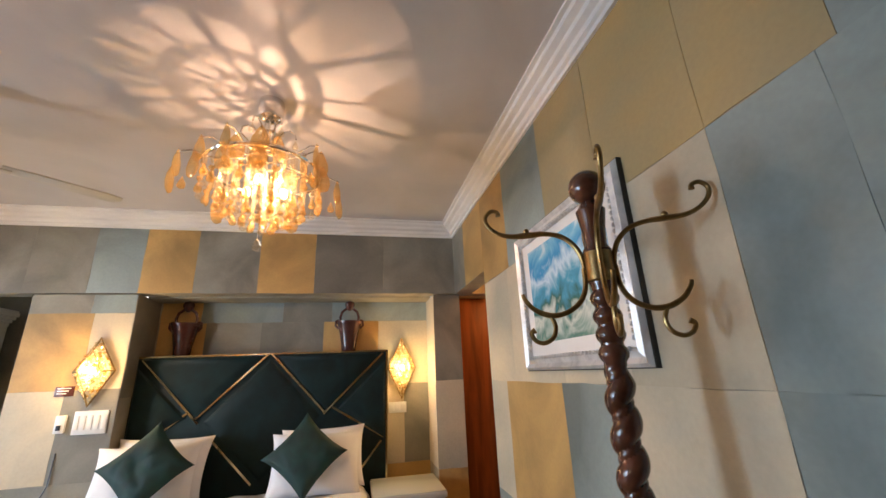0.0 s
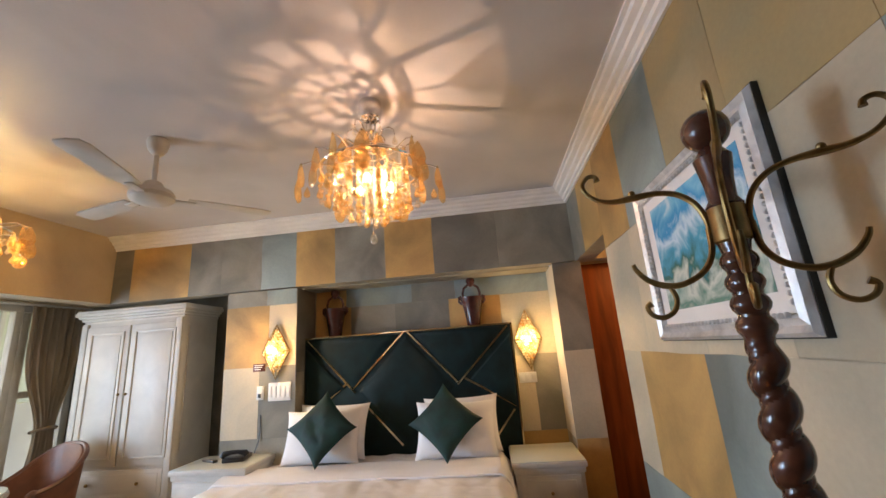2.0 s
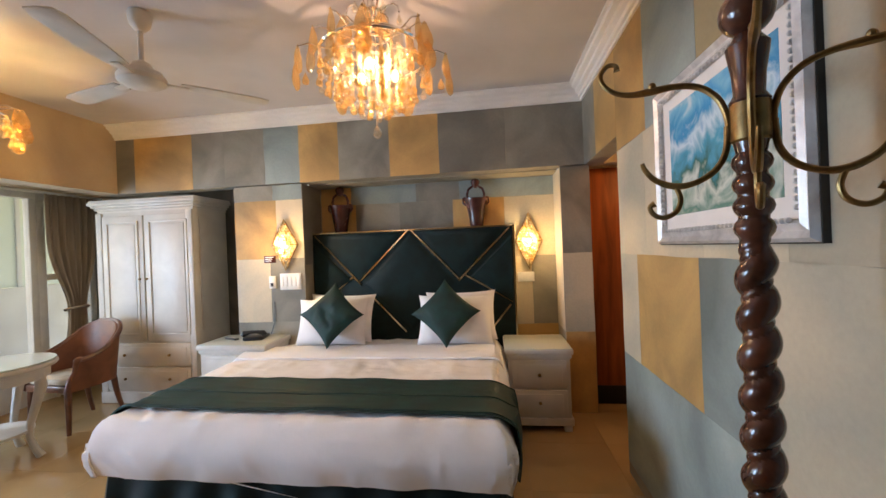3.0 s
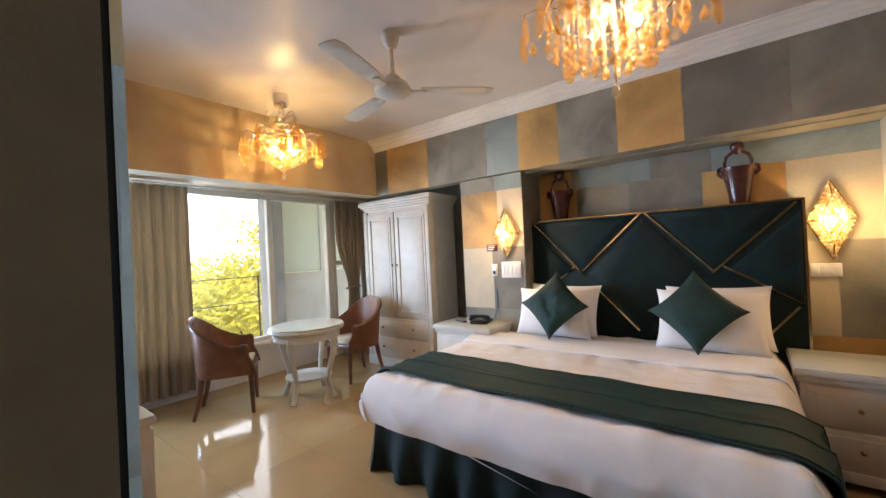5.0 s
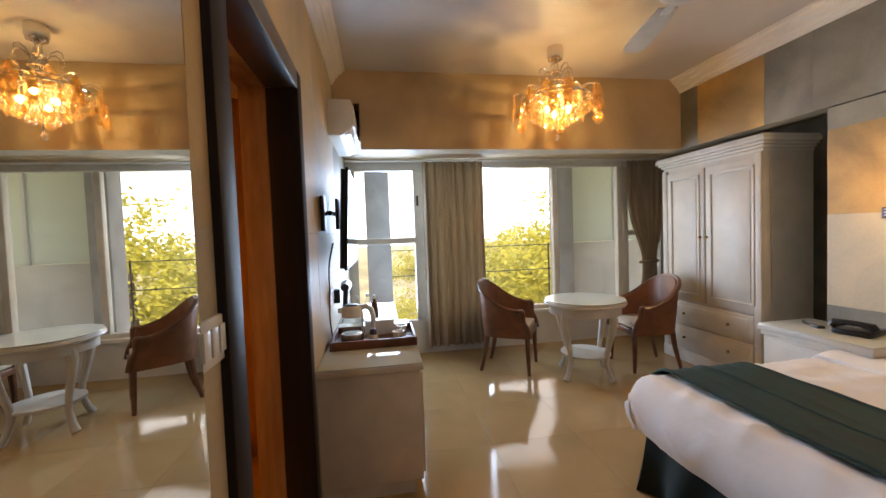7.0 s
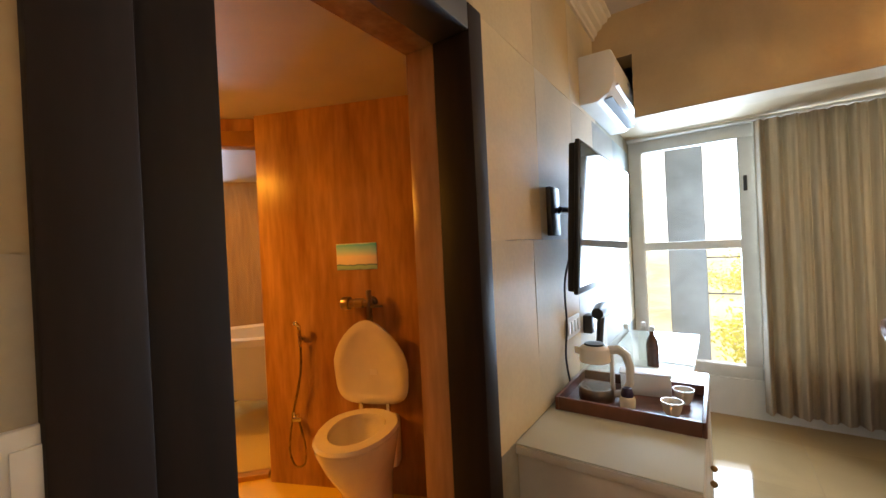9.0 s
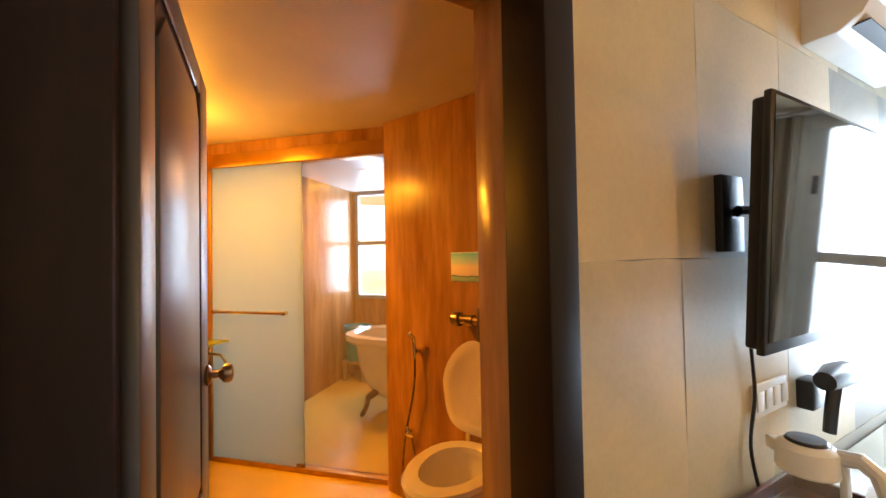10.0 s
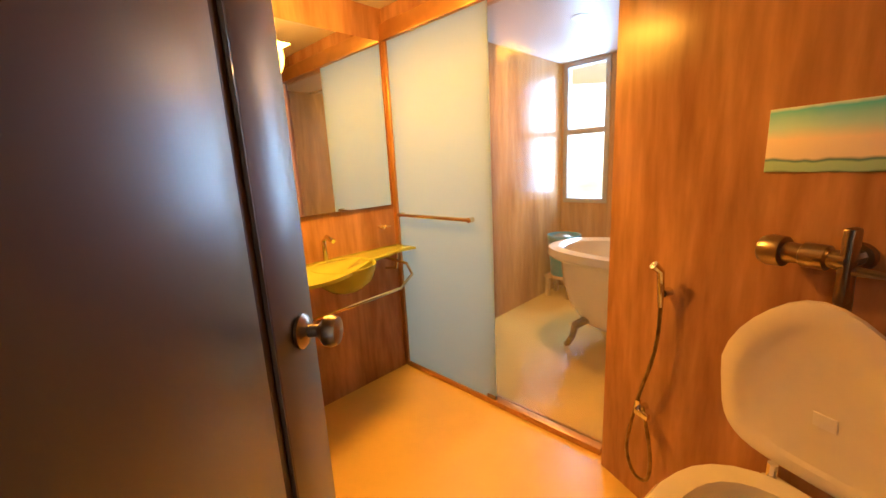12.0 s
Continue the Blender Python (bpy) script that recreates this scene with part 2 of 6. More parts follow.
M_HILL = mat("scrub_hillside", (0.3, 0.27, 0.14), 0.9, vary=0.25, scale=0.12, fine=1.5, bump=0.1)
M_BARK = mat("bark", (0.1, 0.07, 0.05), 0.9, vary=0.2)


# ---- mesh helpers ----
def mesh_object(name, bm, material, smooth=True, angle=0.6):
    me = bpy.data.meshes.new(name)
    bmesh.ops.recalc_face_normals(bm, faces=bm.faces)
    bm.to_mesh(me)
    bm.free()
    me.materials.append(material)
    if smooth:
        areas = [p.area for p in me.polygons]
        limit = 8 * sorted(areas)[len(areas) // 2]
        me.polygons.foreach_set("use_smooth", [a < limit or len(areas) > 1500 for a in areas])
        me.set_sharp_from_angle(angle=angle)
    return new(name, me)


def part(name, bm, material, parent, label="", smooth=True):
    ob = mesh_object(name, bm, material, smooth)
    ob.parent = parent
    if label:
        ob["label"] = label
    return ob


def thing(name, label, category, at=(0, 0, 0), turn=0, group="", kind=""):
    ob = new(name)
    ob.empty_display_size = 0.05
    ob.matrix_world = pose(*at, 0, 0, turn)
    return tagged(ob, label, category, group, kind)


def whole(name, bm, material, label, category="", group="", kind="", smooth=True):
    return tagged(mesh_object(name, bm, material, smooth), label, category, group, kind)


def box(bm, x0, x1, y0, y1, z0, z1, bevel=0.0, m=None, segs=2):
    r = bmesh.ops.create_cube(bm, size=1)
    vs = r["verts"]
    bmesh.ops.scale(bm, vec=(abs(x1 - x0), abs(y1 - y0), abs(z1 - z0)), verts=vs)
    bmesh.ops.translate(bm, vec=((x0 + x1) / 2, (y0 + y1) / 2, (z0 + z1) / 2), verts=vs)
    if m is not None:
        bmesh.ops.transform(bm, matrix=m, verts=vs)
    if bevel:
        es = list({e for v in vs for e in v.link_edges})
        bmesh.ops.bevel(bm, geom=es, offset=bevel, segments=segs, profile=0.5, affect="EDGES")
    return bm


def B():
    return bmesh.new()


def block(x0, x1, y0, y1, z0, z1, bevel=0.0, m=None):
    return box(bmesh.new(), x0, x1, y0, y1, z0, z1, bevel, m)


def lathe(profile, steps=24, m=None, bm=None):
    """A turned shape from (radius, height) pairs about z."""
    bm = bm or bmesh.new()
    rings = []
    for r, z in profile:
        ring = []
        for i in range(steps):
            a = 2 * math.pi * i / steps
            v = Vector((max(r, 0.0004) * math.cos(a), max(r, 0.0004) * math.sin(a), z))
            ring.append(bm.verts.new(m @ v if m is not None else v))
        rings.append(ring)
    for p, q in zip(rings, rings[1:]):
        for i in range(steps):
            bm.faces.new((p[i], p[(i + 1) % steps], q[(i + 1) % steps], q[i]))
    bm.faces.new(rings[0][::-1])
    bm.faces.new(rings[-1])
    return bm


def tube(points, radius, steps=8, bm=None, closed=False):
    """A round rod along points; radius: one, or one for each point."""
    bm = bm or bmesh.new()
    pts = [Vector(p) for p in points]
    n = len(pts)
    rad = radius if isinstance(radius, (list, tuple)) else [radius] * n
    rings, side = [], None
    for i, p in enumerate(pts):
        q0 = pts[(i - 1) % n] if closed or i else p
        q1 = pts[(i + 1) % n] if closed or i < n - 1 else p
        d = (q1 - q0).normalized()
        if side is None:
            side = d.orthogonal().normalized()
        side = (side - d * side.dot(d)).normalized()
        up = d.cross(side)
        rings.append([bm.verts.new(p + (side * math.cos(2 * math.pi * j / steps) + up * math.sin(2 * math.pi * j / steps)) * rad[i]) for j in range(steps)])
    pairs = list(zip(rings, rings[1:])) + ([(rings[-1], rings[0])] if closed else [])
    for p, q in pairs:
        for j in range(steps):
            bm.faces.new((p[j], p[(j + 1) % steps], q[(j + 1) % steps], q[j]))
    if not closed:
        bm.faces.new(rings[0][::-1])
        bm.faces.new(rings[-1])
    return bm


def flow(points, n=4):
    """The points with n steps along a smooth curve between each two."""
    p = [Vector(q) if not isinstance(q, (int, float)) else Vector((q, 0, 0)) for q in points]
    out = []
    for i in range(len(p) - 1):
        a, b, c, d = p[max(0, i - 1)], p[i], p[i + 1], p[min(len(p) - 1, i + 2)]
        for k in range(n):
            f = k / n
            out.append(0.5 * (2 * b + (c - a) * f + (2 * a - 5 * b + 4 * c - d) * f * f + (3 * b - a - 3 * c + d) * f ** 3))
    return out + [p[-1]]


def rod(points, radii, steps=8, n=4):
    """A smoothly bent rod; a radius for each point."""
    return tube(flow(points, n), [v.x for v in flow(radii, n)], steps)


def ball(x, y, z, r, m=None, seg=12, bm=None, squash=(1, 1, 1)):
    bm = bm or bmesh.new()
    vs = bmesh.ops.create_uvsphere(bm, u_segments=seg, v_segments=max(6, seg // 2 + 2), radius=r)["verts"]
    bmesh.ops.scale(bm, vec=squash, verts=vs)
    bmesh.ops.translate(bm, vec=(x, y, z), verts=vs)
    return bm


def prism(outline, z0, z1, bevel=0.0):
    """A slab with the outline of (x, y) pairs between two heights."""
    bm = bmesh.new()
    low = [bm.verts.new((x, y, z0)) for x, y in outline]
    top = [bm.verts.new((x, y, z1)) for x, y in outline]
    n = len(outline)
    bm.faces.new(low[::-1])
    bm.faces.new(top)
    for i in range(n):
        bm.faces.new((low[i], low[(i + 1) % n], top[(i + 1) % n], top[i]))
    if bevel:
        bmesh.ops.bevel(bm, geom=list(bm.edges), offset=bevel, segments=2, profile=0.5, affect="EDGES")
    return bm


def shelled(fn, nu, nv, thick, wrap=False):
    """A curved sheet with thickness: fn(u, v) gives a point for u, v in 0..1."""
    bm = bmesh.new()
    g = [[bm.verts.new(fn(i / nu, j / nv)) for j in range(nv + 1)] for i in range(nu + (0 if wrap else 1))]
    for i in range(nu):
        for j in range(nv):
            a, b2 = g[i], g[(i + 1) % len(g)]
            bm.faces.new((a[j], b2[j], b2[j + 1], a[j + 1]))
    bmesh.ops.recalc_face_normals(bm, faces=bm.faces)
    if thick:
        bmesh.ops.solidify(bm, geom=list(bm.faces), thickness=thick)
    return bm


# ---- structure ----
NORTH, EAST, SOUTH, BEAM, GLASS_X = 3.65, 2.2, 0.246, -2.46, -3.65
CEIL, SOFFIT, T = 2.885, 2.2, 0.15


def wall(name, *boxes, material=M_JOINT, label="painted wall"):
    bm = bmesh.new()
    for b in boxes:
        box(bm, *b)
    return whole(name, bm, material, label, "wall", kind="structure", smooth=False)


wall_north = wall("wall_north", (BEAM - 0.2, 2.6, NORTH, NORTH + T, SOFFIT, CEIL), (-1.16, -0.445, NORTH, 4.05, 0, SOFFIT - 0.01), (1.987, 2.238, NORTH, 4.05, 0, SOFFIT - 0.01), (-0.445, 1.987, 4.05, 4.2, 0, SOFFIT - 0.01), (-0.445, 1.987, NORTH + T, 4.2, 2.19, 2.3), label="wall of large ochre and slate coloured stone panels")
wall_east = wall("wall_east", (EAST, EAST + T, -1.5, 2.74, 0, CEIL), (EAST, EAST + T, 2.74, NORTH, 2.19, CEIL), label="wall of large sand and blue-grey stone panels")
wall_south = wall("wall_south", (-3.8, -0.87, SOUTH - T, SOUTH, 0, CEIL), (-0.87, 0.09, SOUTH - T, SOUTH, 2.19, CEIL), (0.855, 0.945, -1.6, SOUTH - 0.09, 0, CEIL), label="slate tiled wall with the bathroom doorway")
# the stretch of wall that carries the mirror
PIER = pose(0.13, SOUTH, 0)
pier_bm = bmesh.new()
box(pier_bm, -0.04, 0.82, -0.09, 0, 0, CEIL, m=PIER)
wall_mirror_side = whole("wall_south_2", pier_bm, M_JOINT, "slate tiled wall behind the tall mirror", "wall", kind="structure", smooth=False)
wall_entry = wall("wall_entry", (0.945, 2.35, -1.6, -1.5, 0, CEIL), material=M_TAN, label="plain tan end wall of the entry")
wall_alcove = wall("wall_alcove", (-3.8, -1.0, 4.4, 4.55, 0, CEIL), (-1.15, -1.0, 4.05, 4.4, 0, SOFFIT), material=M_JOINT, label="grey recess wall behind the wardrobe")
wall_passage = wall("wall_passage", (3.1, 3.2, 2.6, 4.2, 0, CEIL), (2.35, 3.2, 2.6, 2.74, 0, CEIL), (2.238, 3.2, 4.0, 4.1, 0, CEIL), material=M_TAN, label="tan walls of a side passage")
beam_west = wall("beam_west", (BEAM - 0.2, BEAM, 0.48, NORTH, SOFFIT, CEIL), (BEAM - 0.2, BEAM, SOUTH, 0.48, 2.6, CEIL), material=M_TAN, label="tan painted beam above the window bay")
soffit_bay = wall("ceiling_bay", (GLASS_X - 0.2, BEAM - 0.2, SOUTH - T, 4.6, 2.32, 2.42), (BEAM - 0.2, -1.0, NORTH + T, 4.6, 2.32, 2.42), material=M_TAN, label="white lowered ceiling of the bay")
ceiling = whole("ceiling", block(-4, 3.3, -1.7, 4.7, CEIL, CEIL + 0.15), M_CEIL, "off-white smooth painted ceiling", "ceiling", kind="structure", smooth=False)
floor = whole("floor", block(-3.9, 3.3, 0.096, 4.7, -0.12, -0.004), M_GROUT, "glossy cream tiled floor", "floor", kind="structure", smooth=False)
floor_entry = whole("floor_entry", block(0.86, 2.4, -1.7, 0.096, -0.12, -0.004), M_GROUT, "glossy cream tiled floor of the entry", "floor", kind="structure", smooth=False)


def crown(name, p, q, inward):
    """A stepped moulding from p to q under the ceiling; inward: the way into the room."""
    d, w = Vector((q[0] - p[0], q[1] - p[1], 0)), Vector((*inward, 0))
    prof = [(0, 0), (0.018, 0), (0.02, 0.02), (0.035, 0.028), (0.04, 0.05), (0.065, 0.062), (0.07, 0.082), (0.1, 0.095), (0.105, 0.115), (0.125, 0.118), (0.125, 0.131), (0, 0.131)]
    bm = bmesh.new()
    ends = [[bm.verts.new(Vector((*e, CEIL - 0.131)) + w * a + Vector((0, 0, h))) for a, h in prof] for e in (p, q)]
    n = len(prof)
    for i in range(n):
        bm.faces.new((ends[0][i], ends[0][(i + 1) % n], ends[1][(i + 1) % n], ends[1][i]))
    bm.faces.new(ends[0])
    bm.faces.new(ends[1][::-1])
    return whole(name, bm, M_CROWN, "white stepped plaster crown moulding", "moulding", kind="structure", smooth=False)


crown("trim_north", (BEAM, NORTH), (EAST, NORTH), (0, -1))
crown("trim_east", (EAST, -1.5), (EAST, NORTH), (-1, 0))
crown("trim_south", (BEAM, SOUTH), (0.94, SOUTH), (0, 1))

# ---- bathroom frame: a runs along the glass screen, b into the shower ----
BCEIL = 2.35


def bwall(name, m, *boxes, material=M_MARBLE, label="polished brown veined marble wall", category="wall"):
    bm = bmesh.new()
    for b in boxes:
        box(bm, *b, m=m)
    return whole(name, bm, material, label, category, kind="structure", smooth=False)


bwall("wall_bath_vanity", BATH, (-0.12, 0, -1.5, 2.44, 0, BCEIL))
bwall("wall_bath_window", BATH, (0, 0.03, 2.29, 2.44, 0, BCEIL), (0.03, 0.5, 2.29, 2.44, 0, 0.95), (0.5, 2.7, 2.29, 2.44, 0, BCEIL))
bwall("wall_bath_toilet", WOOD, (0, 1.74, 0, 0.12, 0, BCEIL))
bwall("wall_bath_side", BATH, (2.6, 2.7, -0.3, 2.29, 0, BCEIL))
bwall("wall_bath_lining", Matrix(), (-2.2, -0.875, 0.066, 0.092, 0, BCEIL), (0.1, 0.85, 0.066, 0.092, 0, BCEIL), (0.825, 0.85, -1.7, 0.066, 0, BCEIL), (-0.875, 0.1, 0.066, 0.092, 2.2, BCEIL))
bwall("ceiling_bath", Matrix(), (-4.2, 0.85, -5.4, 0.094, BCEIL, BCEIL + 0.1), material=M_CEIL, label="cream bathroom ceiling", category="ceiling")
bwall("floor_bath", Matrix(), (-4.2, 0.85, -5.4, 0.096, -0.12, 0.0), material=M_BATHFLOOR, label="smooth cream bathroom floor", category="floor")


# ---- bathroom doorway ----
door_frame = thing("door_frame_1", "dark stained wooden door frame of the bathroom", "door frame", kind="structure")
part("jamb", block(-0.885, -0.8, 0.13, 0.27, 0, 2.2, 0.006), M_BLACKWOOD, door_frame)
part("jamb", block(0.05, 0.15, 0.082, 0.27, 0, 2.2, 0.006), M_BLACKWOOD, door_frame)
part("jamb", block(-0.108, 0.05, 0.112, 0.153, 0, 2.11, 0.005), M_BLACKWOOD, door_frame)
part("head", block(-0.8, 0.05, 0.13, 0.27, 2.11, 2.2, 0.006), M_DARKWOOD, door_frame)
part("reveal_lining", block(-0.868, -0.802, 0.015, 0.13, 0, 2.2, 0.004), M_MARBLE, door_frame, "polished brown marble reveal")
part("reveal_lining", block(-0.802, 0.05, 0.015, 0.13, 2.112, 2.2, 0.004), M_MARBLE, door_frame, "polished brown marble reveal")


def knob(parent, x, side):
    out = pose(x, 0.022 * side, 1.108, -90 * side, 0, 0)
    k = part("door_knob", lathe([(0.033, 0), (0.034, 0.006), (0.026, 0.012), (0.012, 0.016), (0.012, 0.035), (0.02, 0.042), (0.029, 0.05), (0.031, 0.062), (0.026, 0.074), (0.012, 0.078)], 20, out), M_NICKEL, parent, "round brushed nickel door knob")
    return k


LEAF_W, FACE = 0.824, 0.02
M_GROOVE = mat("red_brown_groove", (0.03, 0.01, 0.006), 0.55, vary=0.15, scale=5, fine=60, bump=0.02, coat=0.3)
door_1 = thing("door_1", "dark stained panelled wooden door standing open into the bathroom", "door", (-0.11, 0.105, 0), 265.9, kind="structure")
part("leaf", block(0.002, LEAF_W - 0.002, -FACE + 0.008, FACE - 0.008, 0.014, 2.068), M_GROOVE, door_1)
for x0, x1 in ((0, 0.098), (0.669, LEAF_W)):
    part("stile", block(x0, x1, -FACE, FACE, 0.012, 2.07, 0.004), M_DARKWOOD, door_1)
for z0, z1 in ((0.012, 0.14), (0.66, 0.78), (1.995, 2.07)):
    part("cross_rail", block(0.098, 0.669, -FACE + 0.0006, FACE - 0.0006, z0, z1, 0.003), M_DARKWOOD, door_1)
for side in (1, -1):
    for z0, z1, cut in ((0.14, 0.66, 0.0), (0.78, 1.995, 0.07)):
        x0, x1 = 0.098, 0.669
        ring = [(x0, z0), (x1, z0), (x1, z1 - cut), (x1 - cut, z1), (x0 + cut, z1), (x0, z1 - cut)] if cut else [(x0, z0), (x1, z0), (x1, z1), (x0, z1)]
        bm = bmesh.new()
        tube([(x, side * (FACE - 0.006), z) for x, z in ring], 0.006, 6, bm, closed=True)
        part("panel_moulding", bm, M_GROOVE, door_1)
        cx, cz = (x0 + x1) / 2, (z0 + z1) / 2
        inner = [(cx + (x - cx) * (1 - 0.068 / (x1 - x0)), cz + (z - cz) * (1 - 0.068 / (z1 - z0))) for x, z in ring]
        bm = prism(inner, -0.009, 0.0085, 0.004)
        bmesh.ops.transform(bm, matrix=Matrix(((1, 0, 0, 0), (0, 0, -1, side * (FACE - 0.009)), (0, 1, 0, 0), (0, 0, 0, 1))), verts=bm.verts)
        part("raised_panel", bm, M_DARKWOOD, door_1)
    knob(door_1, LEAF_W - 0.065, side)
part("latch_plate", block(LEAF_W - 0.001, LEAF_W + 0.002, -0.012, 0.012, 1.04, 1.18), M_NICKEL, door_1)

# ---- wall mirror beside the doorway ----
mirror = thing("wall_mirror", "tall frameless wall mirror beside the bathroom door", "mirror")
mirror.matrix_world = PIER
part("glass", block(0.125, 0.81, 0.006, 0.012, 0.2, 2.5), M_MIRROR, mirror, smooth=False)
part("backing", block(0.128, 0.807, 0.0, 0.006, 0.203, 2.497), M_BLACK, mirror)


def switch_plate(name, label, m, w, h, n):
    t = thing(name, label, "switch")
    t.matrix_world = m
    part("plate", block(-w / 2, w / 2, -0.012, 0, -h / 2, h / 2, 0.004), M_WHITE, t)
    for i in range(n):
        x = -w / 2 + w * (i + 0.5) / n
        part("rocker", block(x - w / n * 0.36, x + w / n * 0.36, -0.017, -0.012, -h * 0.3, h * 0.3, 0.002), M_WHITE, t)
    return t


switch_plate("switch_plate", "white plastic switch plate beside the tall mirror", PIER @ pose(0.07, 0, 1.23, 0, 0, 180), 0.12, 0.1, 3)
switch_plate("switch_plate", "wide white switch panel above the bedside table", pose(-0.593, NORTH, 1.243, 0, 0, 0), 0.218, 0.16, 5)
switch_plate("switch_plate", "small white switch panel inside the bed niche", pose(1.686, 4.05, 1.19, 0, 0, 0), 0.165, 0.095, 3)
tel = thing("wall_socket", "small white wall socket with a dark button", "socket")
part("plate", block(-0.81, -0.745, 3.628, 3.65, 1.18, 1.3, 0.005), M_WHITE, tel)
part("button", block(-0.792, -0.765, 3.62, 3.628, 1.2, 1.235, 0.002), M_BLACK, tel)
plaque = thing("wall_plaque", "small dark red plaque with pale lettering bars", "sign")
part("plate", block(-0.86, -0.74, 3.638, 3.65, 1.43, 1.5, 0.002), M_VASE, plaque)
for i in range(3):
    part("text_bar", block(-0.845, -0.76 - 0.012 * i, 3.636, 3.638, 1.483 - 0.018 * i, 1.489 - 0.018 * i), M_MAT, plaque)
cord = whole("phone_cord", tube([(-0.77, 3.645, 1.05), (-0.768, 3.64, 0.95), (-0.772, 3.638, 0.85), (-0.79, 3.6, 0.745)], 0.004, 6), M_BLACK, "thin dark phone cord hanging on the wall", "cable")

# ---- bed ----
random.seed(4)


def soft(x, y, s):
    return noise.noise(Vector((x * s, y * s, 3.7)))


bed = thing("bed", "king bed with white linen and a dark green valance", "bed", (0.25, 2.95, 0))
BX0, BX1, BY0, BY1 = -0.86, 1.4, 1.97, 3.8


def duvet(u, v):
    """Over the mattress: v from the foot to the head, u from side to side, hanging on three sides."""
    half = (BX1 - BX0) / 2
    s = (u - 0.5) * 2 * (half + 0.28)
    q = v * (BY1 - BY0 + 0.28) - 0.28
    x = max(-half, min(half, s))
    y = max(0.0, q)
    drop_s, drop_f = max(0, abs(s) - half), max(0, -q)
    drop = max(drop_s, drop_f)
    r = 0.07
    z = 0.63 + 0.011 * soft(s, q, 2.2) + 0.009 * soft(s * 2.2, q, 5) + 0.004 * soft(s, q * 2, 13) + 0.007 * max(0, 1 - 5 * abs(soft(s, q * 1.7 + 0.4 * s, 2.6)))
    edge = min(half - abs(x), y)
    if edge < r:
        z -= r * (1 - math.sqrt(max(0, 1 - (1 - edge / r) ** 2))) * 0.8
    if drop > 0:
        z = 0.575 - drop * 0.92 + 0.01 * soft(s, q, 5)
        wave = 0.006 * max(0, 1 - 4 * abs(soft(s * 1.4 + q, q - s * 0.5, 3.1))) * min(1, drop * 8) + 0.005 * math.sin(14 * (q if drop_s >= drop_f else s) + 2 * soft(s, q, 1.5)) * min(1, drop * 5)
        bulge = 0.042 * math.sin(min(1, drop / 0.28) * math.pi)
        if drop_s >= drop_f:
            x += math.copysign(bulge + wave + 0.012, s)
        if drop_f >= drop_s:
            y -= bulge + wave + 0.012
    return Vector((x + (BX0 + BX1) / 2 - 0.25, y + BY0 - 2.95, z))


part("duvet", shelled(duvet, 150, 120, 0.02), M_SHEET, bed, "white cotton duvet hanging over the sides")
part("mattress", block(BX0 + 0.03 - 0.25, BX1 - 0.03 - 0.25, BY0 + 0.03 - 2.95, BY1 - 2.95, 0.3, 0.58, 0.04), M_SHEET, bed)


def skirt(u, v):
    pts = [(BX0 + 0.03, BY1), (BX0 + 0.03, BY0 + 0.04), (BX1 - 0.03, BY0 + 0.04), (BX1 - 0.03, BY1)]
    lens = [BY1 - BY0, BX1 - BX0, BY1 - BY0]
    d = u * sum(lens)
    k = 0
    while k < 2 and d > lens[k]:
        d -= lens[k]
        k += 1
    f = d / lens[k]
    x = pts[k][0] + (pts[k + 1][0] - pts[k][0]) * f
    y = pts[k][1] + (pts[k + 1][1] - pts[k][1]) * f
    w = (0.012 + 0.03 * (1 - v)) * math.sin(u * 130 + 2 * soft(u * 9, v, 1)) * (1 - v * 0.6)
    flare = 0.05 * (1 - v)
    nx, ny = ((-1, 0), (0, -1), (1, 0))[k]
    return Vector((x + nx * (flare + w) - 0.25, y + ny * (flare + w) - 2.95, 0.006 + 0.36 * v))


part("valance", shelled(skirt, 260, 6, 0.006), M_GREEN, bed, "pleated dark green valance reaching the floor")


def folded(u, v):
    x = BX0 - 0.02 + (BX1 - BX0 + 0.05) * u
    yy = 3.1 + 0.016 * soft(x, 4, 2.5) + (0.3 * v)
    edge = max(0, abs(u - 0.5) * 2 - 0.93) / 0.07
    z = 0.648 + 0.026 * math.sin(min(1, v * 2.6) * math.pi / 2) + 0.006 * soft(x, yy, 4) - 0.1 * edge ** 2
    return Vector((x - 0.25, yy - 2.95, z))


part("turned_sheet", shelled(folded, 60, 12, 0.014), M_SHEET, bed, "white sheet turned back below the pillows")

# ---- runner ----


def runner_at(u, v):
    half = (BX1 - BX0) / 2
    s = (u - 0.5) * 2 * (half + 0.33)
    y = 2.07 + 0.52 * v + 0.02 * soft(s, 9, 1.3) + 0.05 * (0.5 - u)
    x = max(-half - 0.05, min(half + 0.05, s))
    drop = max(0, abs(s) - half - 0.05)
    edge = max(0, abs(s) - half + 0.1)
    z = 0.654 + 0.006 * soft(s, y, 5) + 0.006 * max(0, 1 - 6 * abs(soft(s * 0.5, y * 4 + 0.6 * s, 1.7))) - (min(edge, 0.15) ** 2) * 2.6
    if drop:
        z -= drop
        x += math.copysign(0.012 + 0.02 * math.sin(min(1, drop / 0.3) * math.pi) + 0.012 * math.sin(20 * y), s)
    return Vector((x + (BX0 + BX1) / 2, y, z))


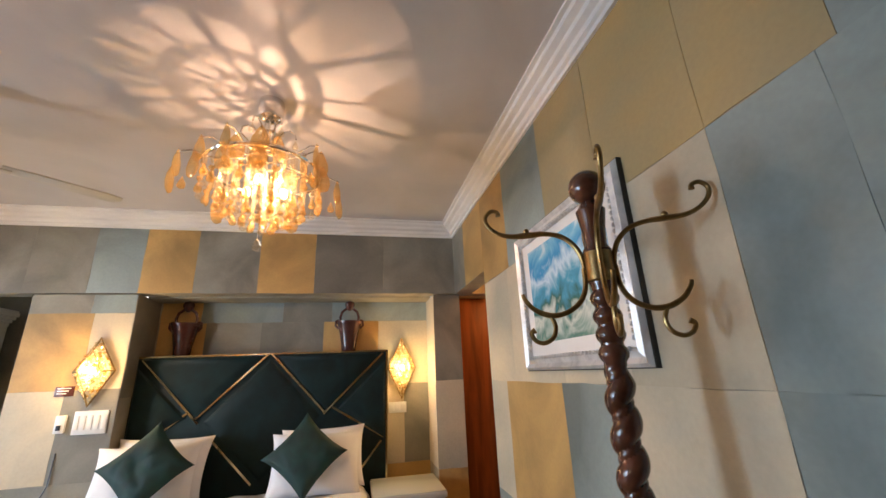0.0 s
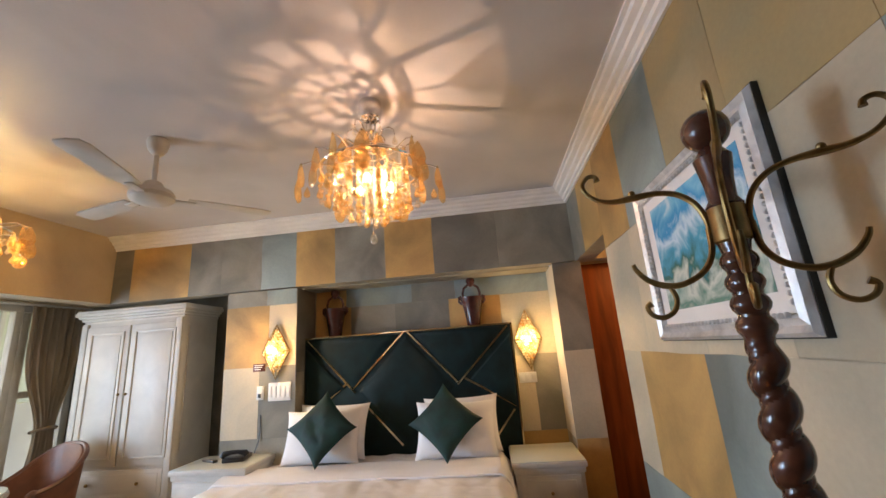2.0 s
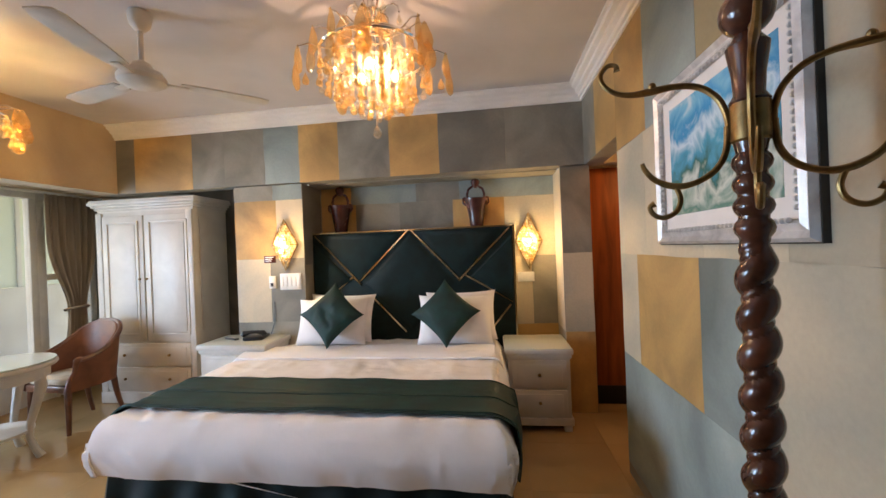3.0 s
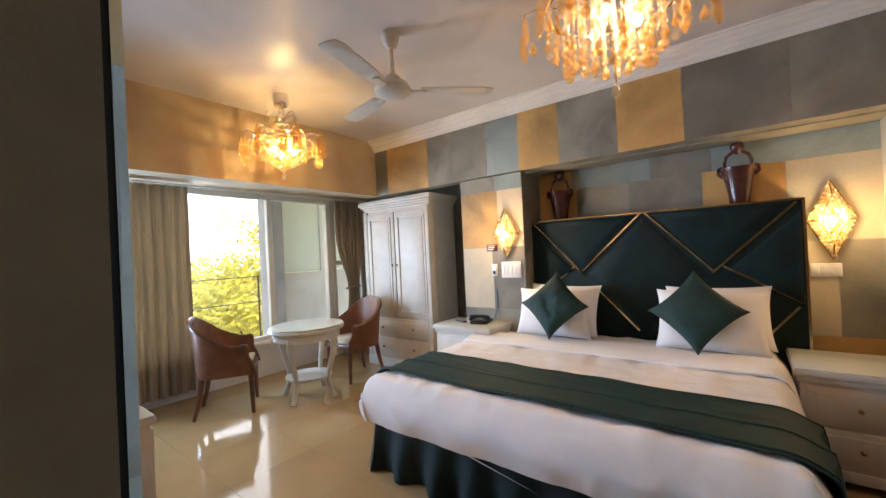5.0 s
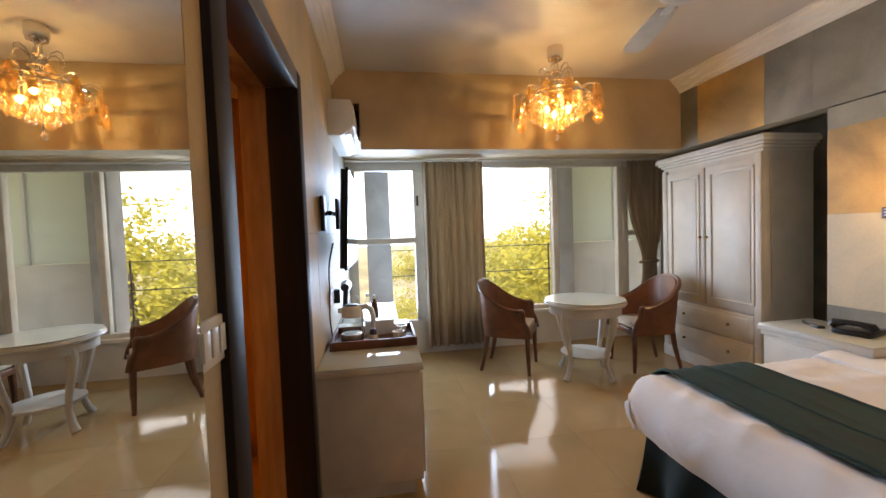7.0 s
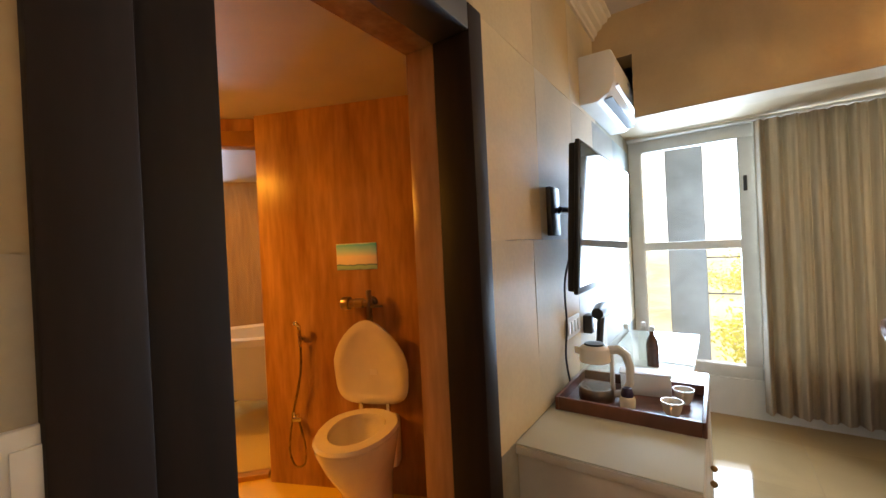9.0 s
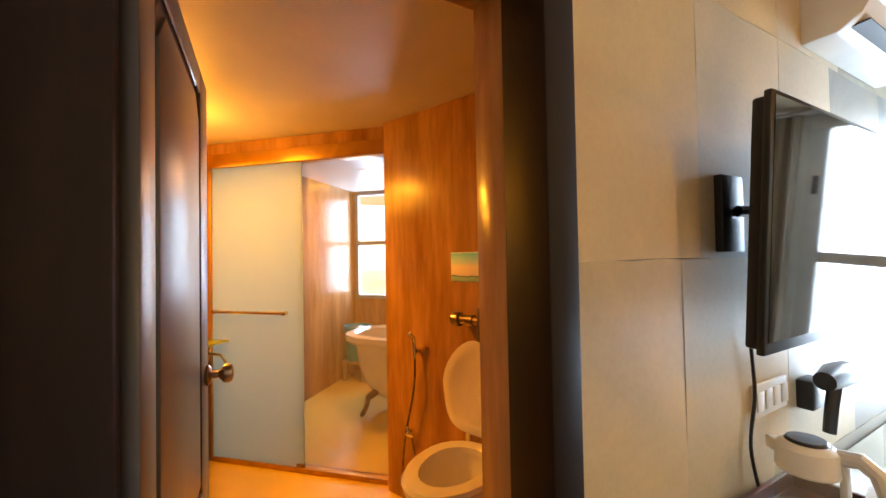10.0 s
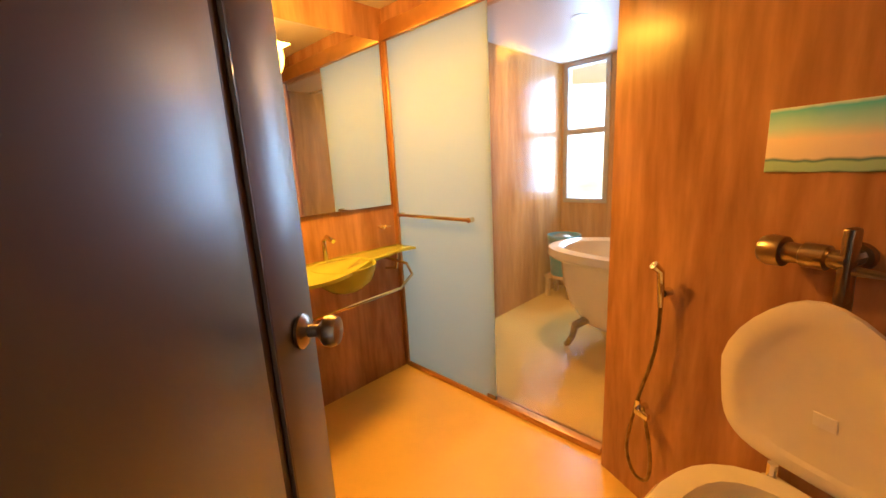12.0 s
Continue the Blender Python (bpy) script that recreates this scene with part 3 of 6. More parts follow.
runner = thing("bed_runner", "dark green satin runner across the foot of the bed", "bed runner")
part("cloth", shelled(runner_at, 140, 36, 0.006), M_RUNNER, runner)
for name, v in (("hem", 0.035), ("centre_seam", 0.47), ("hem", 0.965)):
    part(name, tube([runner_at(0.004 + 0.992 * i / 120, v) + Vector((0, 0, 0.003)) for i in range(121)], 0.0035, 6), M_RUNNER, runner)

# ---- headboard ----
headboard = thing("headboard", "tall dark green velvet headboard with gold inlay strips", "headboard", (0.56, 3.86, 0))
HX0, HX1, HZ = -0.455, 1.572, 1.705
part("panel", block(HX0 - 0.56, HX1 - 0.56, -0.03, 0.06, 0.1, HZ, 0.008), M_GREEN, headboard)
part("ledge", block(HX0 - 0.56, HX1 - 0.56, 0.06, 0.188, 0.1, HZ - 0.003), M_GREEN, headboard)


def hb(x, z):
    return Vector((x - 0.56, -0.03, z))


cells = [[(-0.44, 1.69), (0.53, 1.69), (0.05, 1.2)], [(0.6, 1.69), (1.5, 1.69), (1.05, 1.22)], [(-0.44, 1.62), (-0.03, 1.22), (-0.44, 0.98)], [(1.555, 1.62), (1.14, 1.22), (1.555, 0.95)], [(0.565, 1.66), (1.0, 1.18), (0.56, 0.72), (0.1, 1.18)]]
for c in cells:
    cx, cz = sum(p[0] for p in c) / len(c), sum(p[1] for p in c) / len(c)
    bm = bmesh.new()
    low = [bm.verts.new(hb(x, z) + Vector((0, -0.001, 0))) for x, z in c]
    mid = [bm.verts.new(hb(cx + (x - cx) * 0.9, cz + (z - cz) * 0.9) + Vector((0, -0.018, 0))) for x, z in c]
    top = [bm.verts.new(hb(cx + (x - cx) * 0.6, cz + (z - cz) * 0.6) + Vector((0, -0.028, 0))) for x, z in c]
    n = len(c)
    for a, b in ((low, mid), (mid, top)):
        for i in range(n):
            bm.faces.new((a[i], a[(i + 1) % n], b[(i + 1) % n], b[i]))
    bm.faces.new(top)
    part("cushioned_panel", bm, M_GREEN, headboard)


def strip(p, q, w=0.016):
    a, b = hb(*p), hb(*q)
    d = (b - a).normalized()
    s = Vector((-d.z, 0, d.x)) * w / 2
    bm = bmesh.new()
    f = [bm.verts.new(v + Vector((0, o, 0))) for o in (0.0, -0.012) for v in (a - s, b - s, b + s, a + s)]
    for idx in ((7, 6, 5, 4), (0, 1, 5, 4), (1, 2, 6, 5), (2, 3, 7, 6), (3, 0, 4, 7)):
        bm.faces.new([f[i] for i in idx])
    part("gold_strip", bm, M_GOLD, headboard, "narrow polished gold strip", smooth=False)


for p, q in (((-0.41, 1.68), (0.06, 1.17)), ((0.03, 1.2), (0.55, 1.7)), ((0.575, 1.7), (1.04, 1.2)), ((1.03, 1.19), (1.53, 1.68)), ((-0.42, 0.95), (-0.02, 1.26)), ((0.16, 1.06), (0.5, 0.7)), ((1.3, 0.68), (1.52, 0.95)), ((1.1, 1.24), (1.54, 0.98))):
    strip(p, q)
part("trim_strip", block(HX0 - 0.56, HX1 - 0.56, -0.036, -0.03, HZ - 0.012, HZ + 0.002), M_GOLD, headboard)
part("trim_strip", block(HX1 - 0.56 - 0.012, HX1 - 0.56 + 0.003, -0.036, 0.0, 0.5, HZ), M_GOLD, headboard)

# ---- pillows and cushions ----


def pillow(name, label, category, w, h, d, material, m, group, dent=0.08):
    def fn(u, v):
        a, b = (u - 0.5) * 2, (v - 0.5) * 2
        k = (1 - abs(a) ** 3) * (1 - abs(b) ** 3)
        pull = 1 - dent * (1 - abs(b) ** 2.5) * abs(a) ** 2
        pull2 = 1 - dent * (1 - abs(a) ** 2.5) * abs(b) ** 2
        return Vector((a * w / 2 * pull, 0, b * h / 2 * pull2)), k
    bm = bmesh.new()
    n = 24
    sides = []
    for sgn in (1, -1):
        g = []
        for i in range(n + 1):
            row = []
            for j in range(n + 1):
                p, k = fn(i / n, j / n)
                p.y = sgn * d / 2 * max(0, k) ** 0.55 + (0.012 * soft(p.x * 3 + sgn + m[0][3], p.z * 3 + w, 3) + 0.009 * max(0, 1 - 5 * abs(soft(p.x * 2 + p.z + m[0][3], p.z * 2 - p.x, 3.5)))) * max(0, k)
                row.append(bm.verts.new(p))
            g.append(row)
        for i in range(n):
            for j in range(n):
                f = (g[i][j], g[i + 1][j], g[i + 1][j + 1], g[i][j + 1])
                bm.faces.new(f if sgn > 0 else f[::-1])
        sides.append(g)
    bmesh.ops.remove_doubles(bm, verts=bm.verts, dist=0.0008)
    ob = whole(name, bm, material, label, category, group)
    ob.matrix_world = m
    return ob


for x, tilt, r in ((-0.13, -20, 1.5), (1.03, -20, -1)):
    pillow("pillow", "white plump sleeping pillow leaning on the headboard", "pillow", 0.66, 0.46, 0.17, M_SHEET, pose(x + 0.02, 3.68, 0.88, tilt, r, 0), "sleeping pillows")
    pillow("pillow", "white plump sleeping pillow leaning on the headboard", "pillow", 0.68, 0.46, 0.17, M_SHEET, pose(x - 0.02, 3.555, 0.862, tilt - 4, -r, 2), "sleeping pillows")
for x, r in ((-0.085, 46), (0.945, 43)):
    m = pose(x, 3.40, 0.952, -22, 0, 0) @ pose(0, 0, 0, 0, r, 0)
    pillow("cushion", "dark green square cushion set on its corner", "cushion", 0.43, 0.43, 0.14, M_RUNNER, m, "green cushions", 0.13)

# ---- bedside tables ----


def bedside(x0, x1, y0, y1, h, label):
    w, d = x1 - x0, y1 - y0
    t = thing("bedside_table", label, "bedside table", ((x0 + x1) / 2, y0, 0), group="bedside tables")
    part("body", block(-w / 2 + 0.02, w / 2 - 0.02, 0.015, d, 0.09, h - 0.05, 0.004), M_WHITEWOOD, t)
    part("top", block(-w / 2 - 0.005, w / 2 + 0.005, -0.012, d, h - 0.05, h - 0.012, 0.008), M_WHITEWOOD, t)
    part("moulding", block(-w / 2 + 0.008, w / 2 - 0.008, 0.003, d, h - 0.085, h - 0.05, 0.006), M_WHITEWOOD, t)
    part("glass_top", block(-w / 2, w / 2, -0.008, d - 0.002, h - 0.0115, h - 0.005, 0.002), M_GLASSTOP, t, "thin sheet of glass")
    part("plinth", block(-w / 2 + 0.005, w / 2 - 0.005, 0.0, d, 0.05, 0.11, 0.006), M_WHITEWOOD, t)
    for sx in (-1, 1):
        for y in (0.03, d - 0.05):
            part("foot", block(sx * (w / 2 - 0.05) - 0.03, sx * (w / 2 - 0.05) + 0.03, y - 0.02, y + 0.03, 0, 0.05, 0.006), M_WHITEWOOD, t)
    for z0, z1 in ((0.14, (h + 0.02) / 2 - 0.01), ((h + 0.02) / 2 + 0.01, h - 0.1)):
        f = part("drawer_front", block(-w / 2 + 0.05, w / 2 - 0.05, 0.0, 0.02, z0, z1, 0.006), M_WHITEWOOD, t)
        part("drawer_panel", block(-w / 2 + 0.085, w / 2 - 0.085, -0.006, 0.004, z0 + 0.03, z1 - 0.03, 0.004), M_WHITEWOOD, f)
        part("drawer_knob", ball(0, -0.018, (z0 + z1) / 2, 0.013, seg=10), M_BRASS, f, "small dark brass knob")
    return t


bedside(1.435, 1.965, 3.265, 3.79, 0.672, "cream painted bedside table with a glass top in the niche")
bedside(-1.27, -0.62, 3.22, 3.645, 0.735, "cream painted bedside table holding a phone")
phone = thing("telephone", "black desk telephone on the bedside table", "telephone", (-0.86, 3.47, 0.731), 12)
part("base", prism([(-0.09, -0.1), (0.09, -0.1), (0.09, 0.1), (-0.09, 0.1)], 0, 0.035, 0.012), M_BLACK, phone)
part("handset", tube([(-0.1, -0.06, 0.04), (-0.085, -0.06, 0.062), (-0.03, -0.06, 0.072), (0.03, -0.06, 0.072), (0.085, -0.06, 0.062), (0.1, -0.06, 0.04)], [0.024, 0.026, 0.017, 0.017, 0.026, 0.024], 10), M_BLACK, phone)
part("keypad", block(-0.05, 0.05, -0.02, 0.07, 0.034, 0.039, 0.002), M_GREYPOST, phone)
remote = thing("remote_control", "black remote control lying on the bedside table", "remote", (-1.09, 3.44, 0.73), 65)
part("case", block(-0.022, 0.022, -0.085, 0.085, 0, 0.018, 0.006), M_BLACK, remote)
for i in range(4):
    part("button", block(-0.012, 0.012, -0.06 + 0.03 * i, -0.045 + 0.03 * i, 0.017, 0.02, 0.001), M_GREYPOST, remote)

# ---- urns on the headboard ledge ----
URN = [(0.045, 0), (0.062, 0.004), (0.066, 0.02), (0.072, 0.08), (0.088, 0.17), (0.104, 0.24), (0.116, 0.27), (0.118, 0.285), (0.1, 0.29), (0.09, 0.28)]


def urn(x, label):
    u = thing("urn", label, "urn", (x, 3.97, HZ - 0.003), group="urns")
    part("body", lathe(URN, 24), M_VASE, u)
    for s in (-1, 1):
        part("handle", tube([(s * 0.1, 0, 0.22), (s * 0.128, 0, 0.25), (s * 0.125, 0, 0.29), (s * 0.1, 0, 0.3)], 0.011, 8), M_VASE, u)
        part("loop", tube([(s * 0.08, 0, 0.28), (s * 0.085, 0, 0.33), (s * 0.07, 0, 0.38), (s * 0.03, 0, 0.41), (0, 0, 0.415)], 0.012, 8), M_VASE, u)
    part("finial", lathe([(0.012, 0.39), (0.03, 0.41), (0.044, 0.435), (0.046, 0.455), (0.036, 0.475), (0.01, 0.482)], 16), M_VASE, u)
    return u


urn(-0.19, "oxblood glazed urn with looped handles above the bed")
urn(1.22, "oxblood glazed urn with looped handles above the bed")

# ---- crystal wall lamps ----


def bead(r, seg=6):
    bm = bmesh.new()
    bmesh.ops.create_icosphere(bm, subdivisions=1, radius=r)
    return bm


def drop(r, h, seg=8):
    return lathe([(0.0015, h), (r * 0.35, h * 0.78), (r * 0.85, h * 0.45), (r, h * 0.27), (r * 0.8, h * 0.08), (r * 0.25, 0)], seg)


def shared(name, bm, material):
    me = bpy.data.meshes.new(name)
    bmesh.ops.recalc_face_normals(bm, faces=bm.faces)
    bm.to_mesh(me)
    bm.free()
    me.materials.append(material)
    me.polygons.foreach_set("use_smooth", [True] * len(me.polygons))
    me.set_sharp_from_angle(angle=0.5)
    return me


ME_BEAD = shared("bead", bead(0.013), M_CRYSTAL)
# wall lamp beads: yellower, denser crystal copy, lamplight put into its colour
ME_LITBEAD = shared("lit_bead", bead(0.012), clear("lit_look_crystal", (1.0, 0.94, 0.8), 0.6, 0.1, (1.0, 0.86, 0.55), 0.3))
ME_BEADA = shared("amber_bead", bead(0.014), M_AMBERGLASS)
ME_DROP = shared("crystal_drop", drop(0.017, 0.055), M_CRYSTAL)
ME_PRISM = shared("prism", lathe([(0.003, 0), (0.0095, 0.012), (0.0095, 0.062), (0.003, 0.076)], 6), M_CRYSTAL)
ME_DROPA = shared("amber_drop", drop(0.018, 0.06), M_AMBERGLASS)


def piece(name, me, parent, m):
    ob = new(name, me)
    ob.parent = parent
    ob.matrix_basis = m
    return ob


def sconce(x, y, z, h, w, label):
    s = thing("wall_lamp", label, "wall lamp", (x, y, z), group="crystal wall lamps")
    bm = bmesh.new()
    out = [(0, -h / 2), (w / 2, 0), (0, h / 2), (-w / 2, 0)]
    tube([(a, -0.02, b) for a, b in out], 0.008, 8, bm, closed=True)
    tube([(a * 0.55, -0.085, b * 0.6) for a, b in out], 0.005, 6, bm, closed=True)
    for a, b in out:
        tube([(a, -0.02, b), (a * 0.55, -0.085, b * 0.6)], 0.005, 6, bm)
    part("frame", bm, M_BRASS, s, "gilt diamond frame")
    part("back_plate", prism([(a * 0.4, b * 0.4) for a, b in out], -0.004, 0.004), M_BRASS, s).matrix_basis = pose(0, -0.005, 0, 90, 0, 0)
    part("bulb", ball(0, -0.05, 0, 0.024, seg=12), M_BULB, s, "lit warm bulb")
    rnd = random.Random(int(x * 100))
    n = 11
    for i in range(-n, n + 1):
        for j in range(-n, n + 1):
            if abs(i) + abs(j) <= n and (i + j) % 2 == 0:
                a, b = i / n * w / 2, j / n * h / 2
                k = 1 - (abs(i) + abs(j)) / n
                piece("crystal", ME_LITBEAD if rnd.random() < 0.75 else ME_BEADA, s, pose(a + rnd.uniform(-0.006, 0.006), -0.025 - 0.07 * k + rnd.uniform(-0.01, 0.01), b + rnd.uniform(-0.006, 0.006), rnd.uniform(0, 90), 0, rnd.uniform(0, 90)))
    return s


sconce(-0.63, NORTH - 0.004, 1.6, 0.49, 0.27, "lit diamond crystal wall lamp above the bedside table")
sconce(1.725, 4.046, 1.545, 0.56, 0.26, "lit diamond crystal wall lamp inside the bed niche")

# ---- chandeliers ----


def chandelier(x, y, zc, zb, width, label, turn):
    """Hangs from zc to zb: a chrome cup, a flared cage of rods, hooked arms with amber leaves and tiers of drops."""
    c = thing("chandelier", label, "chandelier", (x, y, zc), turn, group="crystal chandeliers")
    H, R = zc - zb, width / 2
    part("ceiling_cup", lathe([(0.062, 0), (0.064, -0.02), (0.064, -0.07), (0.055, -0.1), (0.03, -0.115), (0.01, -0.118)], 24), M_CHROME, c, "chrome ceiling cup")
    for i in range(4):
        a = i * math.pi / 2
        part("cage_rod", tube([(0.02 * math.cos(a), 0.02 * math.sin(a), -0.11), (0.028 * math.cos(a), 0.028 * math.sin(a), -0.2)], 0.0045, 6), M_CHROME, c)
    part("collar", lathe([(0.02, -0.185), (0.045, -0.19), (0.05, -0.2), (0.04, -0.212), (0.01, -0.215)], 16), M_CHROME, c)
    for i in range(12):
        a = 2 * math.pi * i / 12
        ca, sa = math.cos(a), math.sin(a)
        part("flared_rod", tube([(0.04 * ca, 0.04 * sa, -0.2), (0.046 * ca, 0.046 * sa, -0.26), (0.06 * ca, 0.06 * sa, -0.31), (0.085 * ca, 0.085 * sa, -0.36)], 0.0045, 6), M_CHROME, c)
    for r, z in ((0.055, -0.27), (0.07, -0.32), (0.088, -0.355), (R * 0.5, -0.36), (R * 0.7, -0.415)):
        part("ring", tube([(r * math.cos(2 * math.pi * i / 40), r * math.sin(2 * math.pi * i / 40), z) for i in range(40)], 0.008, 6, closed=True), M_CHROME, c)
    for i in range(6):
        a = 2 * math.pi * i / 6
        ca, sa = math.cos(a), math.sin(a)
        part("hook_arm", tube([(r * ca, r * sa, z) for r, z in ((0.045, -0.205), (0.07, -0.17), (0.1, -0.155), (0.125, -0.17), (0.13, -0.2))], 0.0045, 6), M_CHROME, c)
        piece("drop", ME_DROP, c, pose(0.13 * ca, 0.13 * sa, -0.265))
    leaf = shared("amber_leaf", lathe([(0.002, 0.075), (0.012, 0.055), (0.026, 0.02), (0.03, -0.01), (0.024, -0.04), (0.008, -0.055)], 10, Matrix.Diagonal((1.3, 0.42, 1, 1))), M_AMBERGLASS)
    n_arm = 18
    for i in range(n_arm):
        a = 2 * math.pi * (i + 0.5) / n_arm
        ca, sa = math.cos(a), math.sin(a)
        reach, top = ((0.97, -0.4), (0.8, -0.36), (0.5, -0.315))[i % 3]
        part("leaf_arm", tube([(r * ca, r * sa, z) for r, z in ((0.085, -0.352), (R * reach * 0.6, top + 0.012), (R * reach * 0.85, top + 0.03), (R * reach, top + 0.01))], 0.004, 6), M_CHROME, c)
        for k in range(2 if reach > 0.6 else 1):
            dr, dz = reach - 0.02 + 0.035 * k, top - 0.055 - 0.085 * k
            piece("amber_leaf", leaf, c, pose(R * dr * ca, R * dr * sa, dz, 0, 0, math.degrees(a) + 90 + 25 * (i % 4 - 1.5)) @ Matrix.Scale(1.05, 4))
        if reach > 0.6:
            piece("drop", ME_DROPA, c, pose(R * (reach - 0.1) * ca, R * (reach - 0.1) * sa, top - 0.17))
    rnd = random.Random(7)
    tiers = ((0.7, -0.42, -0.585, 24), (0.5, -0.365, -0.64, 22), (0.35, -0.365, -0.68, 16), (0.2, -0.365, -0.715, 10))
    low = (H - 0.075) / 0.75
    for k, (f, z, end, n) in enumerate(tiers):
        end *= low
        count_p = max(1, round((z - end - 0.09) / 0.08))
        step = (z - end - 0.06) / (count_p + 0.4)
        for i in range(n):
            a = 2 * math.pi * (i + 0.5 * (k % 2)) / n
            x2, y2 = R * f * math.cos(a), R * f * math.sin(a)
            for j in range(count_p):
                piece("prism", ME_PRISM, c, pose(x2, y2, z - step * (j + 1), 0, 0, rnd.uniform(0, 60)) @ Matrix.Diagonal((1, 1, step / 0.078, 1)))
            piece("bead", ME_BEADA if (i + k) % 2 else ME_BEAD, c, pose(x2, y2, end + 0.07, rnd.uniform(0, 90), rnd.uniform(0, 90)))
            piece("drop", ME_DROPA if i % 2 else ME_DROP, c, pose(x2, y2, end + rnd.uniform(-0.006, 0.006)))
    for i in range(3):
        a = 2 * math.pi * i / 3 + 0.4
        part("bulb", ball(0.1 * math.cos(a), 0.1 * math.sin(a), -0.5, 0.02, seg=10, squash=(1, 1, 1.5)), M_BULB, c, "lit warm bulb")
    part("centre_rod", tube([(0, 0, -0.2), (0, 0, -H + 0.06)], 0.004, 6), M_CHROME, c)
    part("ball_drop", lathe([(0.002, -H + 0.07), (0.014, -H + 0.05), (0.022, -H + 0.025), (0.018, -H + 0.008), (0.004, -H)], 12), M_CRYSTAL, c)
    return c


chandelier(0.83, 1.95, CEIL, 2.06, 0.76, "lit amber crystal chandelier above the bed", 8)
chandelier(-1.91, 2.05, CEIL, 2.14, 0.74, "lit amber crystal chandelier near the window bay", 20)

# ---- ceiling fan ----
fan = thing("ceiling_fan", "ivory three-bladed ceiling fan at rest", "ceiling fan", (-0.53, 2.02, CEIL))
part("canopy", lathe([(0.055, 0), (0.06, -0.02), (0.05, -0.07), (0.028, -0.1), (0.016, -0.105)], 20), M_FAN, fan)
part("rod", tube([(0, 0, -0.1), (0, 0, -0.3)], 0.014, 10), M_FAN, fan)
part("motor", lathe([(0.02, -0.27), (0.045, -0.285), (0.06, -0.315), (0.1, -0.335), (0.118, -0.365), (0.115, -0.39), (0.085, -0.41), (0.03, -0.418)], 28), M_FAN, fan)
for ang in (45, 165, 285):
    m = pose(0, 0, 0, 0, 0, ang)
    arm = B()
    box(arm, 0.09, 0.22, -0.022, 0.022, -0.385, -0.377, 0.003, m)
    part("blade_arm", arm, M_FAN, fan)
    out = [(0.18, -0.045), (0.3, -0.06), (0.6, -0.066), (0.655, -0.05), (0.66, 0.0), (0.65, 0.05), (0.6, 0.066), (0.3, 0.055), (0.18, 0.045)]
    bl = prism(out, -0.004, 0.004, 0.0015)
    bmesh.ops.transform(bl, matrix=m @ Matrix.Translation((0, 0, -0.372)) @ pose(0, 0, 0, 3, 0, 0), verts=bl.verts)
    part("blade", bl, M_FAN, fan)

# ---- wardrobe ----
wardrobe = thing("wardrobe", "white painted two-door wardrobe with drawers and a cornice", "wardrobe", (-2.256, 3.72, 0))
part("body", block(-0.565, 0.565, 0.02, 0.52, 0.1, 2.03, 0.006), M_WHITEWOOD, wardrobe)
part("plinth", block(-0.58, 0.58, 0.0, 0.52, 0.0, 0.12, 0.008), M_WHITEWOOD, wardrobe)
cor = B()
for i, (p, z0, z1) in enumerate(((0.0, 2.02, 2.05), (0.018, 2.05, 2.075), (0.04, 2.075, 2.1), (0.06, 2.1, 2.135), (0.05, 2.135, 2.155))):
    box(cor, -0.565 - p, 0.565 + p, 0.02 - p, 0.53, z0, z1, 0.006)
part("cornice", cor, M_WHITEWOOD, wardrobe)
part("side_panel", block(0.565, 0.575, 0.09, 0.45, 0.75, 1.95, 0.004), M_WHITEWOOD, wardrobe)
for s in (-1, 1):
    x0, x1 = (0.01, 0.56) if s > 0 else (-0.49, -0.01)
    d = part("door", block(x0, x1, 0.0, 0.022, 0.66, 1.98, 0.004), M_WHITEWOOD, wardrobe)
    fr = B()
    for q in ((x0 + 0.05, x1 - 0.05, 1.9, 1.92), (x0 + 0.05, x1 - 0.05, 0.72, 0.74), (x0 + 0.05, x0 + 0.07, 0.72, 1.92), (x1 - 0.07, x1 - 0.05, 0.72, 1.92)):
        box(fr, q[0], q[1], -0.012, 0.002, q[2], q[3], 0.004)
    part("door_moulding", fr, M_WHITEWOOD, d)
    part("door_panel", block(x0 + 0.09, x1 - 0.09, -0.006, 0.002, 0.76, 1.88, 0.004), M_WHITEWOOD, d)
    part("door_knob", ball(s * 0.04, -0.022, 1.31, 0.014, seg=10), M_BRASS, d, "small dark brass knob")
for z0, z1 in ((0.15, 0.38), (0.4, 0.63)):
    d = part("drawer", block(-0.49, 0.49, 0.0, 0.022, z0, z1, 0.005), M_WHITEWOOD, wardrobe)
    part("drawer_panel", block(-0.45, 0.45, -0.006, 0.002, z0 + 0.035, z1 - 0.035, 0.004), M_WHITEWOOD, d)
    for x in (-0.26, 0.26):
        part("drawer_knob", ball(x, -0.02, (z0 + z1) / 2, 0.015, seg=10), M_BRASS, d, "small dark brass knob")
for s in (-1, 1):
    part("corner_post", block(s * 0.53 - 0.035, s * 0.53 + 0.035, -0.004, 0.03, 0.12, 2.02, 0.01), M_WHITEWOOD, wardrobe)

# ---- armchairs ----


